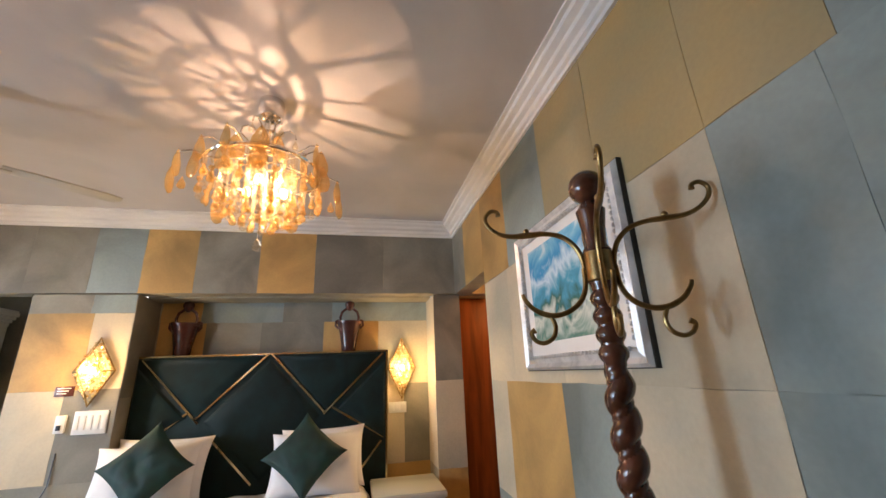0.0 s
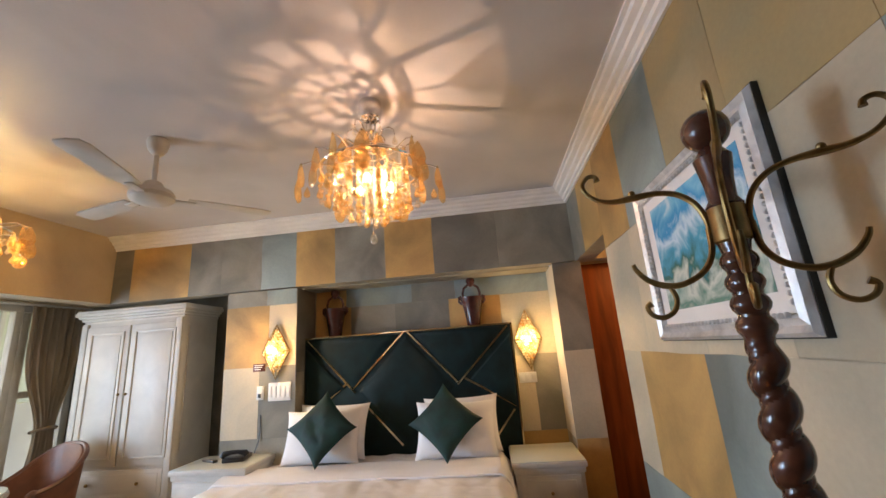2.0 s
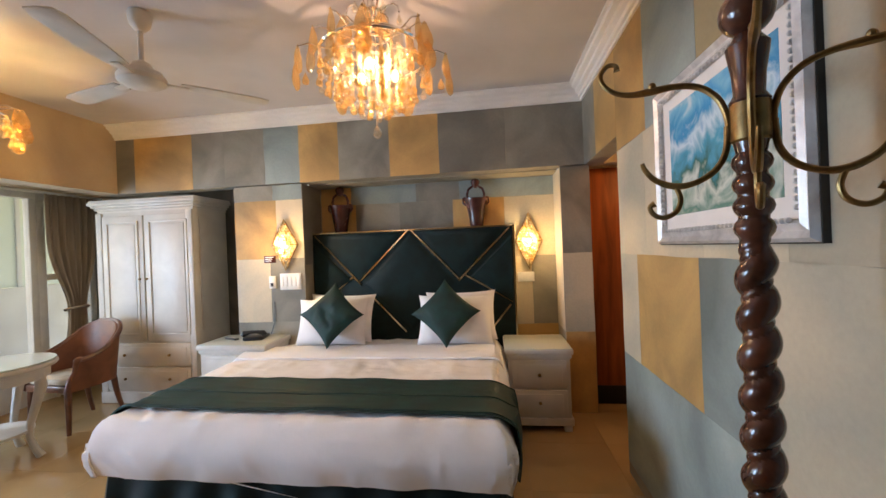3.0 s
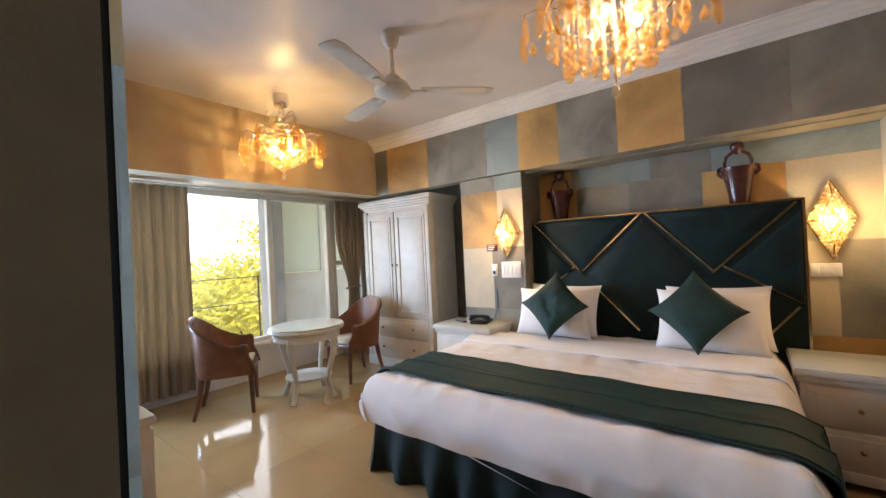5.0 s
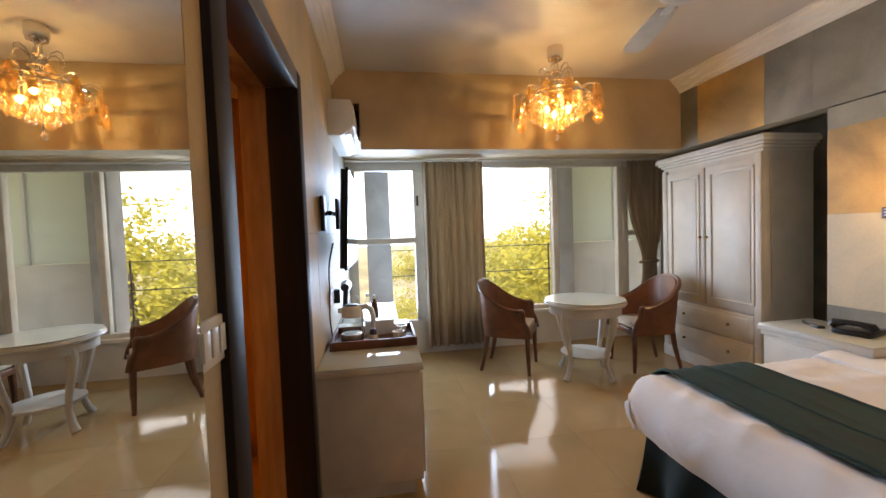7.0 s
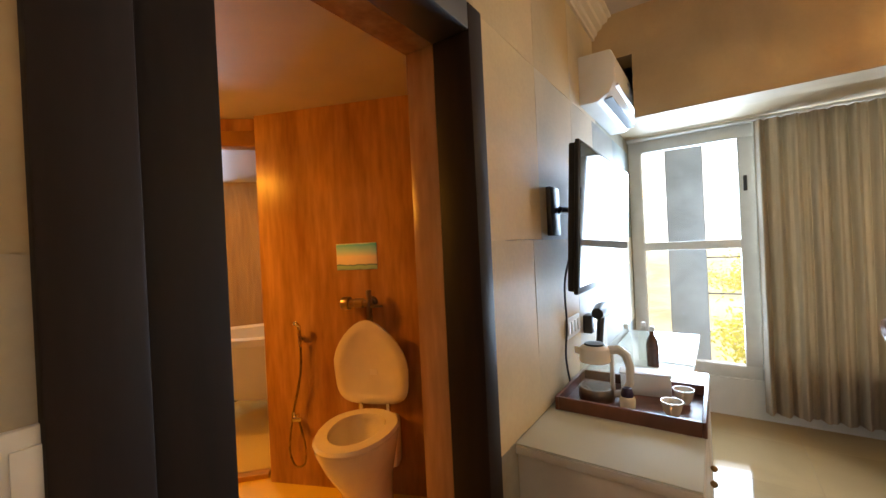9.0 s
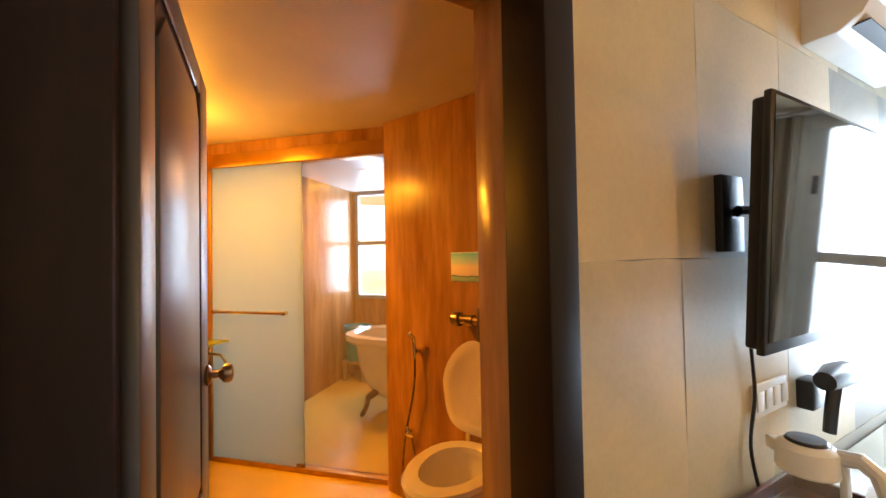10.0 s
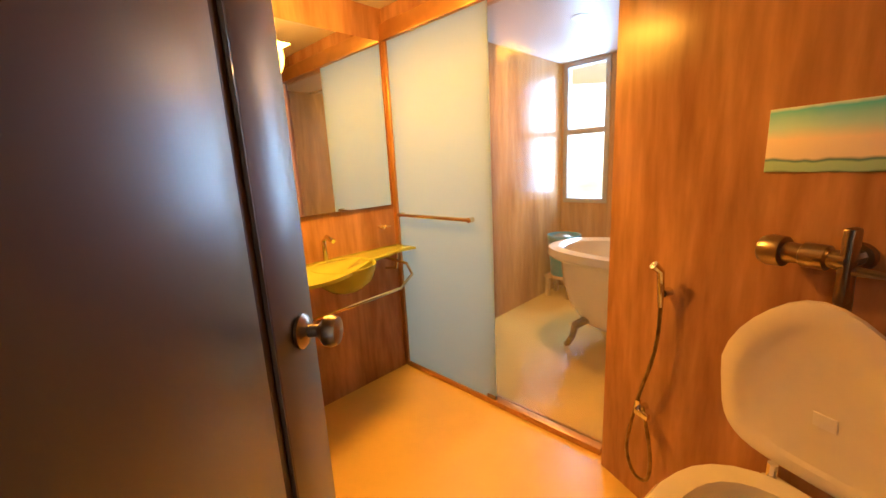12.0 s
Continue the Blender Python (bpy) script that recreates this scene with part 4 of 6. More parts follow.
def armchair(x, y, turn, label):
    """Faces its own +y; a curved cane tub back that slopes into the arms."""
    c = thing("armchair", label, "armchair", (x, y, 0), turn, group="tub armchairs")
    top = [(-0.285, 0.17, 0.645), (-0.295, 0.06, 0.66), (-0.29, -0.08, 0.72), (-0.245, -0.22, 0.83), (-0.135, -0.29, 0.9), (0, -0.305, 0.915), (0.135, -0.29, 0.9), (0.245, -0.22, 0.83), (0.29, -0.08, 0.72), (0.295, 0.06, 0.66), (0.285, 0.17, 0.645)]

    def along(u):
        k = u * (len(top) - 1)
        i = min(int(k), len(top) - 2)
        f = k - i
        p0, p1, p2, p3 = (Vector(top[max(0, min(len(top) - 1, j))]) for j in (i - 1, i, i + 1, i + 2))
        return 0.5 * ((2 * p1) + (p2 - p0) * f + (2 * p0 - 5 * p1 + 4 * p2 - p3) * f * f + (3 * p1 - p0 - 3 * p2 + p3) * f ** 3)

    def shell(u, v):
        p = along(u)
        low = Vector((p.x * 0.88, p.y * (0.86 if p.y < 0 else 0.86 + 3.4 * p.y), 0.37))
        q = low.lerp(p, v)
        return q

    part("back_shell", shelled(shell, 40, 8, 0.034), M_CANE, c, "curved brown back sloping into arms")
    part("top_rail", tube([along(i / 40) for i in range(41)], 0.02, 8), M_CHAIRWOOD, c)
    for s in (-1, 1):
        part("arm_front", rod([(s * 0.282, 0.15, 0.65), (s * 0.288, 0.185, 0.645), (s * 0.28, 0.195, 0.6), (s * 0.268, 0.2, 0.54), (s * 0.256, 0.232, 0.47), (s * 0.25, 0.25, 0.38)], [0.02, 0.027, 0.022, 0.019, 0.021, 0.025], 10), M_CHAIRWOOD, c)
    seat = [(-0.235, 0.25), (0.235, 0.25), (0.26, 0.0), (0.2, -0.2), (0.08, -0.26), (-0.08, -0.26), (-0.2, -0.2), (-0.26, 0.0)]
    part("seat_rail", prism(seat, 0.37, 0.43, 0.01), M_CHAIRWOOD, c)
    part("seat_pad", prism([(a * 0.93, b * 0.93) for a, b in seat], 0.43, 0.485, 0.02), M_CUSHION, c, "beige seat pad")
    for sx, sy in ((-1, 1), (1, 1), (-1, -1), (1, -1)):
        tx, ty = sx * (0.215 if sy > 0 else 0.17), 0.22 if sy > 0 else -0.2
        bx, by = sx * (0.225 if sy > 0 else 0.2), 0.23 if sy > 0 else -0.27
        part("leg", rod([(tx, ty, 0.38), ((tx + bx) / 2, (ty * 0.7 + by * 0.3), 0.2), (bx, by, 0.0)], [0.028, 0.023, 0.017], 8), M_CHAIRWOOD, c)
    return c


armchair(-2.87, 1.93, -31, "brown wooden tub armchair with a curved back and beige seat")
armchair(-2.57, 3.27, 175, "brown wooden tub armchair with a curved back and beige seat")

# ---- round table ----
table = thing("round_table", "round cream table with a glass top and lower shelf", "table", (-2.48, 2.57, 0))
part("top", lathe([(0.34, 0.69), (0.375, 0.7), (0.385, 0.715), (0.38, 0.735), (0.36, 0.74)], 40), M_WHITEWOOD, table)
part("glass_top", lathe([(0.37, 0.7405), (0.376, 0.744), (0.374, 0.75), (0.36, 0.751)], 40), M_GLASSTOP, table, "round sheet of glass")
part("apron", lathe([(0.32, 0.61), (0.335, 0.615), (0.335, 0.69), (0.32, 0.692)], 36), M_WHITEWOOD, table)
part("shelf", lathe([(0.2, 0.2), (0.235, 0.205), (0.235, 0.225), (0.2, 0.228)], 32), M_WHITEWOOD, table)
for i in range(4):
    a = math.radians(45 + 90 * i - 20)
    ca, sa = math.cos(a), math.sin(a)
    part("leg", tube([(r * ca, r * sa, z) for r, z in ((0.3, 0.66), (0.315, 0.56), (0.28, 0.42), (0.235, 0.26), (0.23, 0.16), (0.265, 0.06), (0.3, 0.0))], [0.034, 0.038, 0.03, 0.024, 0.022, 0.024, 0.03], 10), M_WHITEWOOD, table)

# ---- window bay ----


def window(name, y0, y1, z0, z1, bars_y, bars_z, label, f=0.055):
    w = thing(name, label, "window", kind="structure")
    x0, x1 = GLASS_X - 0.05, GLASS_X + 0.03
    ys, zs = [y0, *bars_y, y1], [z0, *bars_z, z1]
    fr = B()
    box(fr, x0, x1, y0, y1, z0, z0 + f, 0.004)
    box(fr, x0, x1, y0, y1, z1 - f, z1, 0.004)
    box(fr, x0, x1, y0, y0 + f, z0 + f, z1 - f, 0.004)
    box(fr, x0, x1, y1 - f, y1, z0 + f, z1 - f, 0.004)
    part("window_frame", fr, M_ALU, w)
    for y in bars_y:
        part("mullion", block(x0 + 0.006, x1 - 0.006, y - f / 2, y + f / 2, z0 + f, z1 - f, 0.004), M_ALU, w)
    for z in bars_z:
        part("transom", block(x0 + 0.01, x1 - 0.01, y0 + f, y1 - f, z - 0.035, z + 0.035, 0.004), M_ALU, w)
    for a, b in zip(ys, ys[1:]):
        for c, d in zip(zs, zs[1:]):
            g = part("pane", block(GLASS_X - 0.004, GLASS_X + 0.002, a + f / 2, b - f / 2, c + 0.03, d - 0.03), M_PANE, w, smooth=False)
            g.visible_shadow = False
    return w


WTOP = 2.3
window("window_1", 0.25, 1.13, 0.3, WTOP, [], [1.37], "white framed casement window of the bay beside the counter", 0.1)
window("window_2", 1.13, 3.77, 0.42, WTOP, [1.5, 2.84], [], "white framed picture window of the bay", 0.07)
window("window_3", 3.77, 4.4, 0.42, WTOP, [], [1.36], "white framed corner window of the bay", 0.08)
handle = whole("window_handle", block(GLASS_X + 0.03, GLASS_X + 0.06, 1.06, 1.085, 1.78, 1.9, 0.005), M_BLACK, "black casement window handle", "handle")
wall("wall_west", (GLASS_X - 0.1, GLASS_X + 0.05, 0.096, 1.13, 0, 0.3), (GLASS_X - 0.1, GLASS_X + 0.05, 1.13, 4.55, 0, 0.42), (GLASS_X - 0.1, GLASS_X + 0.05, 0.096, 4.55, WTOP, CEIL), (GLASS_X - 0.1, GLASS_X + 0.05, 4.4, 4.55, 0.42, WTOP), material=M_CONCRETE, label="low pale wall under the bay windows")
sill = whole("window_sill", block(GLASS_X - 0.1, GLASS_X + 0.1, 1.13, 4.395, 0.4, 0.44, 0.006), M_WHITE, "white stone sill under the bay window", "sill", kind="structure")


def curtain(name, y0, y1, ztop, zbot, folds, tied, label, x=GLASS_X + 0.16):
    t = thing(name, label, "curtain", (x, (y0 + y1) / 2, 0))
    w = y1 - y0
    rnd = random.Random(int(y0 * 50))
    ph = [rnd.uniform(0, 6.28) for _ in range(3)]

    def fn(u, v):
        z = ztop + (zbot - ztop) * v
        pinch, off = 1.0, 0.0
        if tied:
            k = math.exp(-((z - 0.98) / 0.42) ** 2) if z > 0.98 else math.exp(-((z - 0.98) / 0.75) ** 2)
            pinch = 1 - 0.68 * k
            off = 0.02 * k
        yy = (u - 0.5) * w * pinch + off
        amp = 0.034 * (0.6 + 0.4 * v) * (1 - 0.35 * (1 - pinch))
        xx = amp * math.sin(u * folds * 6.283 + 0.9 * math.sin(u * 9 + ph[0])) + 0.014 * math.sin(u * folds * 13.1 + ph[1]) + 0.012 * soft(u * 8, v * 3, 1.3)
        return Vector((xx, yy, z))
    part("cloth", shelled(fn, 130, 26, 0.003), M_CURTAIN, t)
    if tied:
        part("tie_band", tube([(0.075 * math.cos(a), 0.02 + 0.115 * math.sin(a), 0.98 + 0.02 * math.cos(a)) for a in [6.283 * i / 24 for i in range(24)]], 0.016, 6, closed=True), M_CURTAIN, t)
    return t


curtain("curtain", 1.13, 1.85, 2.28, 0.1, 7, False, "closed beige curtain hanging to the floor")
curtain("curtain", 3.74, 4.32, 2.28, 0.03, 7, True, "beige curtain gathered by a tie band")
rail = whole("curtain_rail", tube([(GLASS_X + 0.16, 0.26, 2.295), (GLASS_X + 0.16, 4.39, 2.295)], 0.012, 8), M_ALU, "white curtain rail above the bay windows", "curtain rail")

# ---- air conditioner, television ----
ac = thing("air_conditioner", "white split air conditioner high on the tiled wall", "air conditioner", (-2.5, SOUTH, 2.37))
prof = [(0.0, -0.14), (0.1, -0.14), (0.165, -0.1), (0.2, -0.04), (0.205, 0.08), (0.18, 0.14), (0.0, 0.145)]
bm = prism([(p, q) for p, q in prof], -0.41, 0.41, 0.012)
bmesh.ops.transform(bm, matrix=Matrix(((0, 0, 1, 0), (1, 0, 0, 0), (0, 1, 0, 0), (0, 0, 0, 1))), verts=bm.verts)
part("casing", bm, M_WHITE, ac)
part("air_flap", block(-0.36, 0.36, 0.105, 0.185, -0.132, -0.118, 0.003, pose(0, 0, 0.035, 12, 0, 0)), M_WHITE, ac)
part("air_slot", block(-0.37, 0.37, 0.1, 0.16, -0.137, -0.131, 0.0, pose(0, 0, 0.0, 6, 0, 0)), M_BLACK, ac)
part("maker_badge", block(-0.05, 0.05, 0.2055, 0.2075, 0.04, 0.055), M_GREYPOST, ac)

tv = thing("television", "flat black television on a wall arm", "television", (-1.865, 0.4, 1.545))
tilt = pose(0, 0, 0, -3, 0, 0)
part("back_case", block(-0.525, 0.525, -0.022, 0.012, -0.3, 0.3, 0.008, tilt), M_BLACK, tv)
part("bezel", block(-0.535, 0.535, 0.006, 0.024, -0.31, 0.31, 0.005, tilt), M_BLACK, tv)
part("screen", block(-0.52, 0.52, 0.0235, 0.0255, -0.28, 0.297, 0, tilt), M_SCREEN, tv, "glossy dark screen")
arm = thing("wall_bracket", "black steel swivel bracket holding the television", "bracket", (-1.52, SOUTH, 1.59))
part("wall_plate", block(-0.06, 0.06, 0, 0.025, -0.11, 0.11, 0.004), M_BLACK, arm)
part("pivot_arm", tube([(0, 0.03, 0), (0.06, 0.06, 0), (-0.15, 0.085, 0)], 0.016, 8), M_BLACK, arm)
part("mount_plate", block(-0.3, -0.05, 0.082, 0.1, -0.1, 0.1, 0.003), M_BLACK, arm)
cable = whole("tv_cable", tube(flow([(-1.62, 0.3, 1.4), (-1.6, 0.27, 1.25), (-1.63, 0.262, 1.05), (-1.6, 0.26, 0.9), (-1.63, 0.27, 0.745)], 6), 0.005, 6), M_BLACK, "black cable hanging below the television", "cable")

# ---- tea counter ----
CT = 0.737
counter = thing("tea_counter", "cream minibar counter with a glass top against the wall", "counter", (-1.6, 0.524, 0))
part("body", block(-0.56, 0.55, -0.278, 0.27, 0.08, CT - 0.04, 0.005), M_WHITEWOOD, counter)
part("plinth", block(-0.56, 0.53, -0.278, 0.23, 0, 0.08), M_WHITEWOOD, counter)
part("top", block(-0.57, 0.57, -0.278, 0.29, CT - 0.04, CT - 0.007, 0.008), M_WHITEWOOD, counter)
part("glass_top", block(-0.565, 0.565, -0.276, 0.285, CT - 0.0065, CT, 0.002), M_GLASSTOP, counter, "thin sheet of glass")
for x0, x1 in ((-0.53, -0.01), (0.01, 0.53)):
    d = part("door", block(x0, x1, 0.268, 0.286, 0.11, CT - 0.07, 0.004), M_WHITEWOOD, counter)
    part("door_knob", ball(x1 - 0.05 if x0 < 0 else x0 + 0.05, 0.3, 0.5, 0.013, seg=10), M_BRASS, d)
desk = thing("dressing_desk", "narrow glass-topped cream desk beside the window", "desk", (-2.73, 0.5, 0))
part("top", block(-0.55, 0.55, -0.245, 0.24, 0.66, 0.69, 0.006), M_WHITEWOOD, desk)
part("glass_top", block(-0.545, 0.545, -0.24, 0.238, 0.6905, 0.697, 0.002), M_GLASSTOP, desk, "thin sheet of glass")
for x in (-0.5, 0.5):
    for y in (-0.2, 0.19):
        part("leg", tube([(x, y, 0), (x, y, 0.66)], 0.022, 8), M_WHITEWOOD, desk)
part("drawer", block(-0.46, 0.46, 0.2, 0.22, 0.56, 0.65, 0.004), M_WHITEWOOD, desk)

tray = thing("serving_tray", "brown wooden tea tray with raised edges on the counter", "tray", (-1.59, 0.545, CT))
part("base", block(-0.2, 0.2, -0.26, 0.26, 0, 0.012, 0.002), M_TRAY, tray)
for b in ((-0.21, 0.21, -0.27, -0.255), (-0.21, 0.21, 0.255, 0.27), (-0.21, -0.195, -0.255, 0.255), (0.195, 0.21, -0.255, 0.255)):
    part("edge", block(*b, 0, 0.055, 0.003), M_TRAY, tray)
kettle = thing("electric_kettle", "white and clear electric kettle on the tea tray", "kettle", (-1.55, 0.405, CT + 0.012))
part("heating_base", lathe([(0.072, 0), (0.075, 0.01), (0.073, 0.05), (0.07, 0.055)], 24), M_NICKEL, kettle)
part("jug", lathe([(0.068, 0.055), (0.07, 0.06), (0.066, 0.13), (0.062, 0.18), (0.06, 0.182)], 24), M_CLEAR, kettle, "clear glass jug")
part("top_band", lathe([(0.063, 0.165), (0.066, 0.17), (0.062, 0.225), (0.05, 0.238), (0.01, 0.24)], 24), M_WHITE, kettle)
part("lid", lathe([(0.045, 0.239), (0.04, 0.246), (0.01, 0.248)], 20), M_BLACK, kettle)
part("handle", tube([(-0.02, 0.055, 0.215), (-0.02, 0.095, 0.222), (-0.02, 0.125, 0.2), (-0.02, 0.138, 0.15), (-0.02, 0.135, 0.08), (-0.02, 0.105, 0.035), (-0.02, 0.07, 0.025)], [0.02, 0.02, 0.019, 0.017, 0.016, 0.016, 0.016], 10), M_WHITE, kettle)
part("jug_strap", block(-0.035, -0.005, 0.058, 0.074, 0.03, 0.2, 0.005), M_WHITE, kettle)
part("spout", prism([(-0.02, 0), (0.02, 0), (0.0, -0.035)], 0.19, 0.225, 0.004), M_WHITE, kettle).matrix_basis = pose(0, -0.055, 0)
for x, y in ((-1.5, 0.7), (-1.66, 0.73)):
    cup = thing("cup", "white porcelain cup on the tea tray", "cup", (x, y, CT + 0.012), group="tea cups")
    part("bowl", lathe([(0.022, 0), (0.024, 0.006), (0.034, 0.03), (0.04, 0.06), (0.037, 0.06), (0.03, 0.03), (0.01, 0.012)], 20), M_CERAMIC, cup)
    part("handle", tube([(0.034, 0, 0.05), (0.055, 0, 0.045), (0.055, 0, 0.022), (0.03, 0, 0.016)], 0.004, 6), M_CERAMIC, cup)
jar = thing("jar", "small glass jar with a dark purple lid on the tray", "jar", (-1.5, 0.54, CT + 0.012))
part("glass", lathe([(0.025, 0), (0.03, 0.005), (0.032, 0.04), (0.026, 0.05)], 18), M_CERAMIC, jar)
part("lid", lathe([(0.024, 0.05), (0.025, 0.06), (0.017, 0.085), (0.005, 0.088)], 16), plain("dark_purple_plastic", (0.03, 0.015, 0.06), 0.3), jar)
caddy = thing("sachet_box", "white sachet box standing on the tray", "box", (-1.71, 0.58, CT + 0.012), 8)
part("box", block(-0.04, 0.04, -0.1, 0.1, 0, 0.09, 0.004), M_WHITE, caddy)
part("flap", block(-0.045, 0.045, -0.105, 0.105, 0.09, 0.1, 0.003), M_WHITE, caddy)
bottle_prof = [(0.028, 0), (0.033, 0.006), (0.033, 0.13), (0.028, 0.16), (0.013, 0.19), (0.013, 0.215)]
for x, y, mt, lb in ((-2.32, 0.4, M_CLEAR, "clear glass water bottle on the desk"), (-2.42, 0.48, M_CLEAR, "clear glass water bottle on the desk"), (-2.3, 0.54, M_TURNED, "dark brown bottle on the desk")):
    b = thing("bottle", lb, "bottle", (x, y, 0.697), group="desk bottles")
    part("glass", lathe(bottle_prof, 18), mt, b)
    part("cap", lathe([(0.014, 0.21), (0.015, 0.215), (0.015, 0.235), (0.008, 0.238)], 14), M_WHITE, b)
lampd = thing("hair_dryer", "black hair dryer hung below the television", "hair dryer", (-2.0, SOUTH, 1.02))
part("holder", block(-0.05, 0.05, 0, 0.05, -0.08, 0.02, 0.008), M_BLACK, lampd)
part("barrel", tube([(0.09, 0.09, 0.04), (0.0, 0.09, 0.045), (-0.09, 0.09, 0.04)], [0.03, 0.042, 0.04], 12), M_BLACK, lampd)
part("grip", tube([(0.0, 0.09, 0.02), (0.02, 0.085, -0.06), (0.03, 0.08, -0.14)], [0.02, 0.019, 0.018], 10), M_BLACK, lampd)
paper = switch_plate("socket_panel", "white socket panel below the television", pose(-1.75, SOUTH, 1.02, 0, 0, 180), 0.22, 0.1, 4)

# ---- coat stand ----
coat = thing("coat_stand", "turned dark wood coat stand with brass hooks", "coat stand", (1.92, 0.965, 0))
ZT, TWIST_TOP, PITCH = 1.925, 1.5, 0.084


def twist(u, v):
    """A rope-turned post: one lobe and one thin ridge wind up it like a screw."""
    z = 0.06 + (TWIST_TOP - 0.06) * v
    q = ((z - PITCH * u) / PITCH) % 1.0
    lobe = math.sin(math.pi * min(1, q / 0.76)) ** 0.6 if q < 0.76 else 0.0
    ridge = 0.26 * math.sin(math.pi * (q - 0.76) / 0.24) if q >= 0.76 else 0.0
    fade = min(1, (TWIST_TOP - z) / 0.05, (z - 0.06) / 0.05 + 0.3)
    r = (0.044 - 0.006 * v) * (0.64 + 0.36 * max(lobe, ridge) * fade)
    a = 2 * math.pi * u
    return Vector((r * math.cos(a), r * math.sin(a), z))


part("post", shelled(twist, 36, 300, 0, True), M_TURNED, coat)
z = TWIST_TOP
part("upper_post", lathe([(0.026, z - 0.01)] + [(r, z + 0.046 * k + h) for k in range(4) for r, h in ((0.027, 0.0), (0.034, 0.01), (0.0365, 0.02), (0.034, 0.03), (0.027, 0.04))] + [(0.031, z + 0.2), (0.031, z + 0.27), (0.037, z + 0.285), (0.028, z + 0.3), (0.03, z + 0.34), (0.037, z + 0.385), (0.039, z + 0.4), (0.028, z + 0.415), (0.022, ZT)], 28), M_TURNED, coat)
part("finial", ball(0, 0, ZT + 0.046, 0.05, seg=20), M_TURNED, coat)
part("clamp", lathe([(0.032, ZT - 0.225), (0.036, ZT - 0.22), (0.036, ZT - 0.145), (0.032, ZT - 0.14)], 20), M_BRASS, coat, "brass clamp band")
for i in range(3):
    m = pose(0, 0, 0, 0, 0, 90 + 120 * i)
    part("foot", tube([m @ Vector(v) for v in ((0.0, 0, 0.12), (0.12, 0, 0.1), (0.22, 0, 0.03), (0.27, 0, 0.016))], [0.03, 0.028, 0.022, 0.016], 8), M_TURNED, coat)
CZ = ZT - 0.185
HOOK = 1.08
for i in range(4):
    m = pose(0, 0, CZ, 0, 0, 62 + 90 * i)

    def path(pts):
        return [m @ Vector((a * HOOK, 0, b * HOOK)) for a, b in pts]
    part("upper_hook", rod(path([(0.034, -0.02), (0.036, 0.02), (0.05, 0.06), (0.08, 0.09), (0.12, 0.103), (0.165, 0.105), (0.205, 0.107), (0.24, 0.12), (0.265, 0.145), (0.27, 0.17), (0.255, 0.186), (0.238, 0.182), (0.235, 0.17)]), [0.007, 0.007, 0.007, 0.007, 0.007, 0.009, 0.007, 0.006, 0.006, 0.006, 0.006, 0.006, 0.008], 8), M_BRASS, coat, "curled brass hook")
    part("lower_hook", rod(path([(0.036, 0.0), (0.04, -0.05), (0.06, -0.085), (0.095, -0.105), (0.13, -0.107), (0.165, -0.09), (0.185, -0.065), (0.19, -0.05)]), [0.007, 0.007, 0.007, 0.007, 0.008, 0.007, 0.006, 0.005], 8), M_BRASS, coat, "curled brass hook")
    part("hook_curl", rod(path([(0.128, -0.108), (0.12, -0.135), (0.128, -0.16), (0.15, -0.172), (0.17, -0.165), (0.178, -0.148), (0.168, -0.14)]), [0.006, 0.006, 0.006, 0.006, 0.006, 0.006, 0.008], 8), M_BRASS, coat, "curled brass hook")
    part("hook_bead", ball(*(m @ Vector((0.165 * HOOK, 0, 0.115 * HOOK))), 0.009, seg=8), M_BRASS, coat)

# ---- painting ----
M_ART = bpy.data.materials.new("seaside_painting")
M_ART.use_nodes = True
nt = M_ART.node_tree
tc = nt.nodes.new("ShaderNodeTexCoord")
sep = nt.nodes.new("ShaderNodeSeparateXYZ")
nz = nt.nodes.new("ShaderNodeTexNoise")
nz.inputs["Scale"].default_value, nz.inputs["Detail"].default_value, nz.inputs["Distortion"].default_value = 7.0, 5, 1.2
nt.links.new(tc.outputs["Object"], nz.inputs[0])
nt.links.new(tc.outputs["Object"], sep.inputs[0])
add = nt.nodes.new("ShaderNodeMath")
add.operation = "MULTIPLY_ADD"
add.inputs[1].default_value = 0.55
nt.links.new(nz.outputs[0], add.inputs[0])
mad = nt.nodes.new("ShaderNodeMath")
mad.operation = "MULTIPLY_ADD"
mad.inputs[1].default_value, mad.inputs[2].default_value = 1.5, 0.22
nt.links.new(sep.outputs[2], mad.inputs[0])
nt.links.new(mad.outputs[0], add.inputs[2])
rp = nt.nodes.new("ShaderNodeValToRGB")
for p, c in ((0.0, (0.6, 0.6, 0.5)), (0.16, (0.12, 0.26, 0.2)), (0.3, (0.65, 0.68, 0.58)), (0.4, (0.05, 0.16, 0.13)), (0.5, (0.08, 0.35, 0.5)), (0.62, (0.6, 0.75, 0.8)), (0.72, (0.05, 0.3, 0.55)), (0.85, (0.2, 0.5, 0.66)), (0.97, (0.7, 0.78, 0.76))):
    e = rp.color_ramp.elements.new(p)
    e.color = (*c, 1)
nt.links.new(add.outputs[0], rp.inputs[0])
nt.links.new(rp.outputs[0], nt.nodes["Principled BSDF"].inputs["Base Color"])
nt.nodes["Principled BSDF"].inputs["Roughness"].default_value = 0.25

pic = thing("framed_painting", "framed seaside painting with a white mount and silver frame", "painting", (EAST, 1.606, 1.836))
PW, PH = 0.468, 0.358


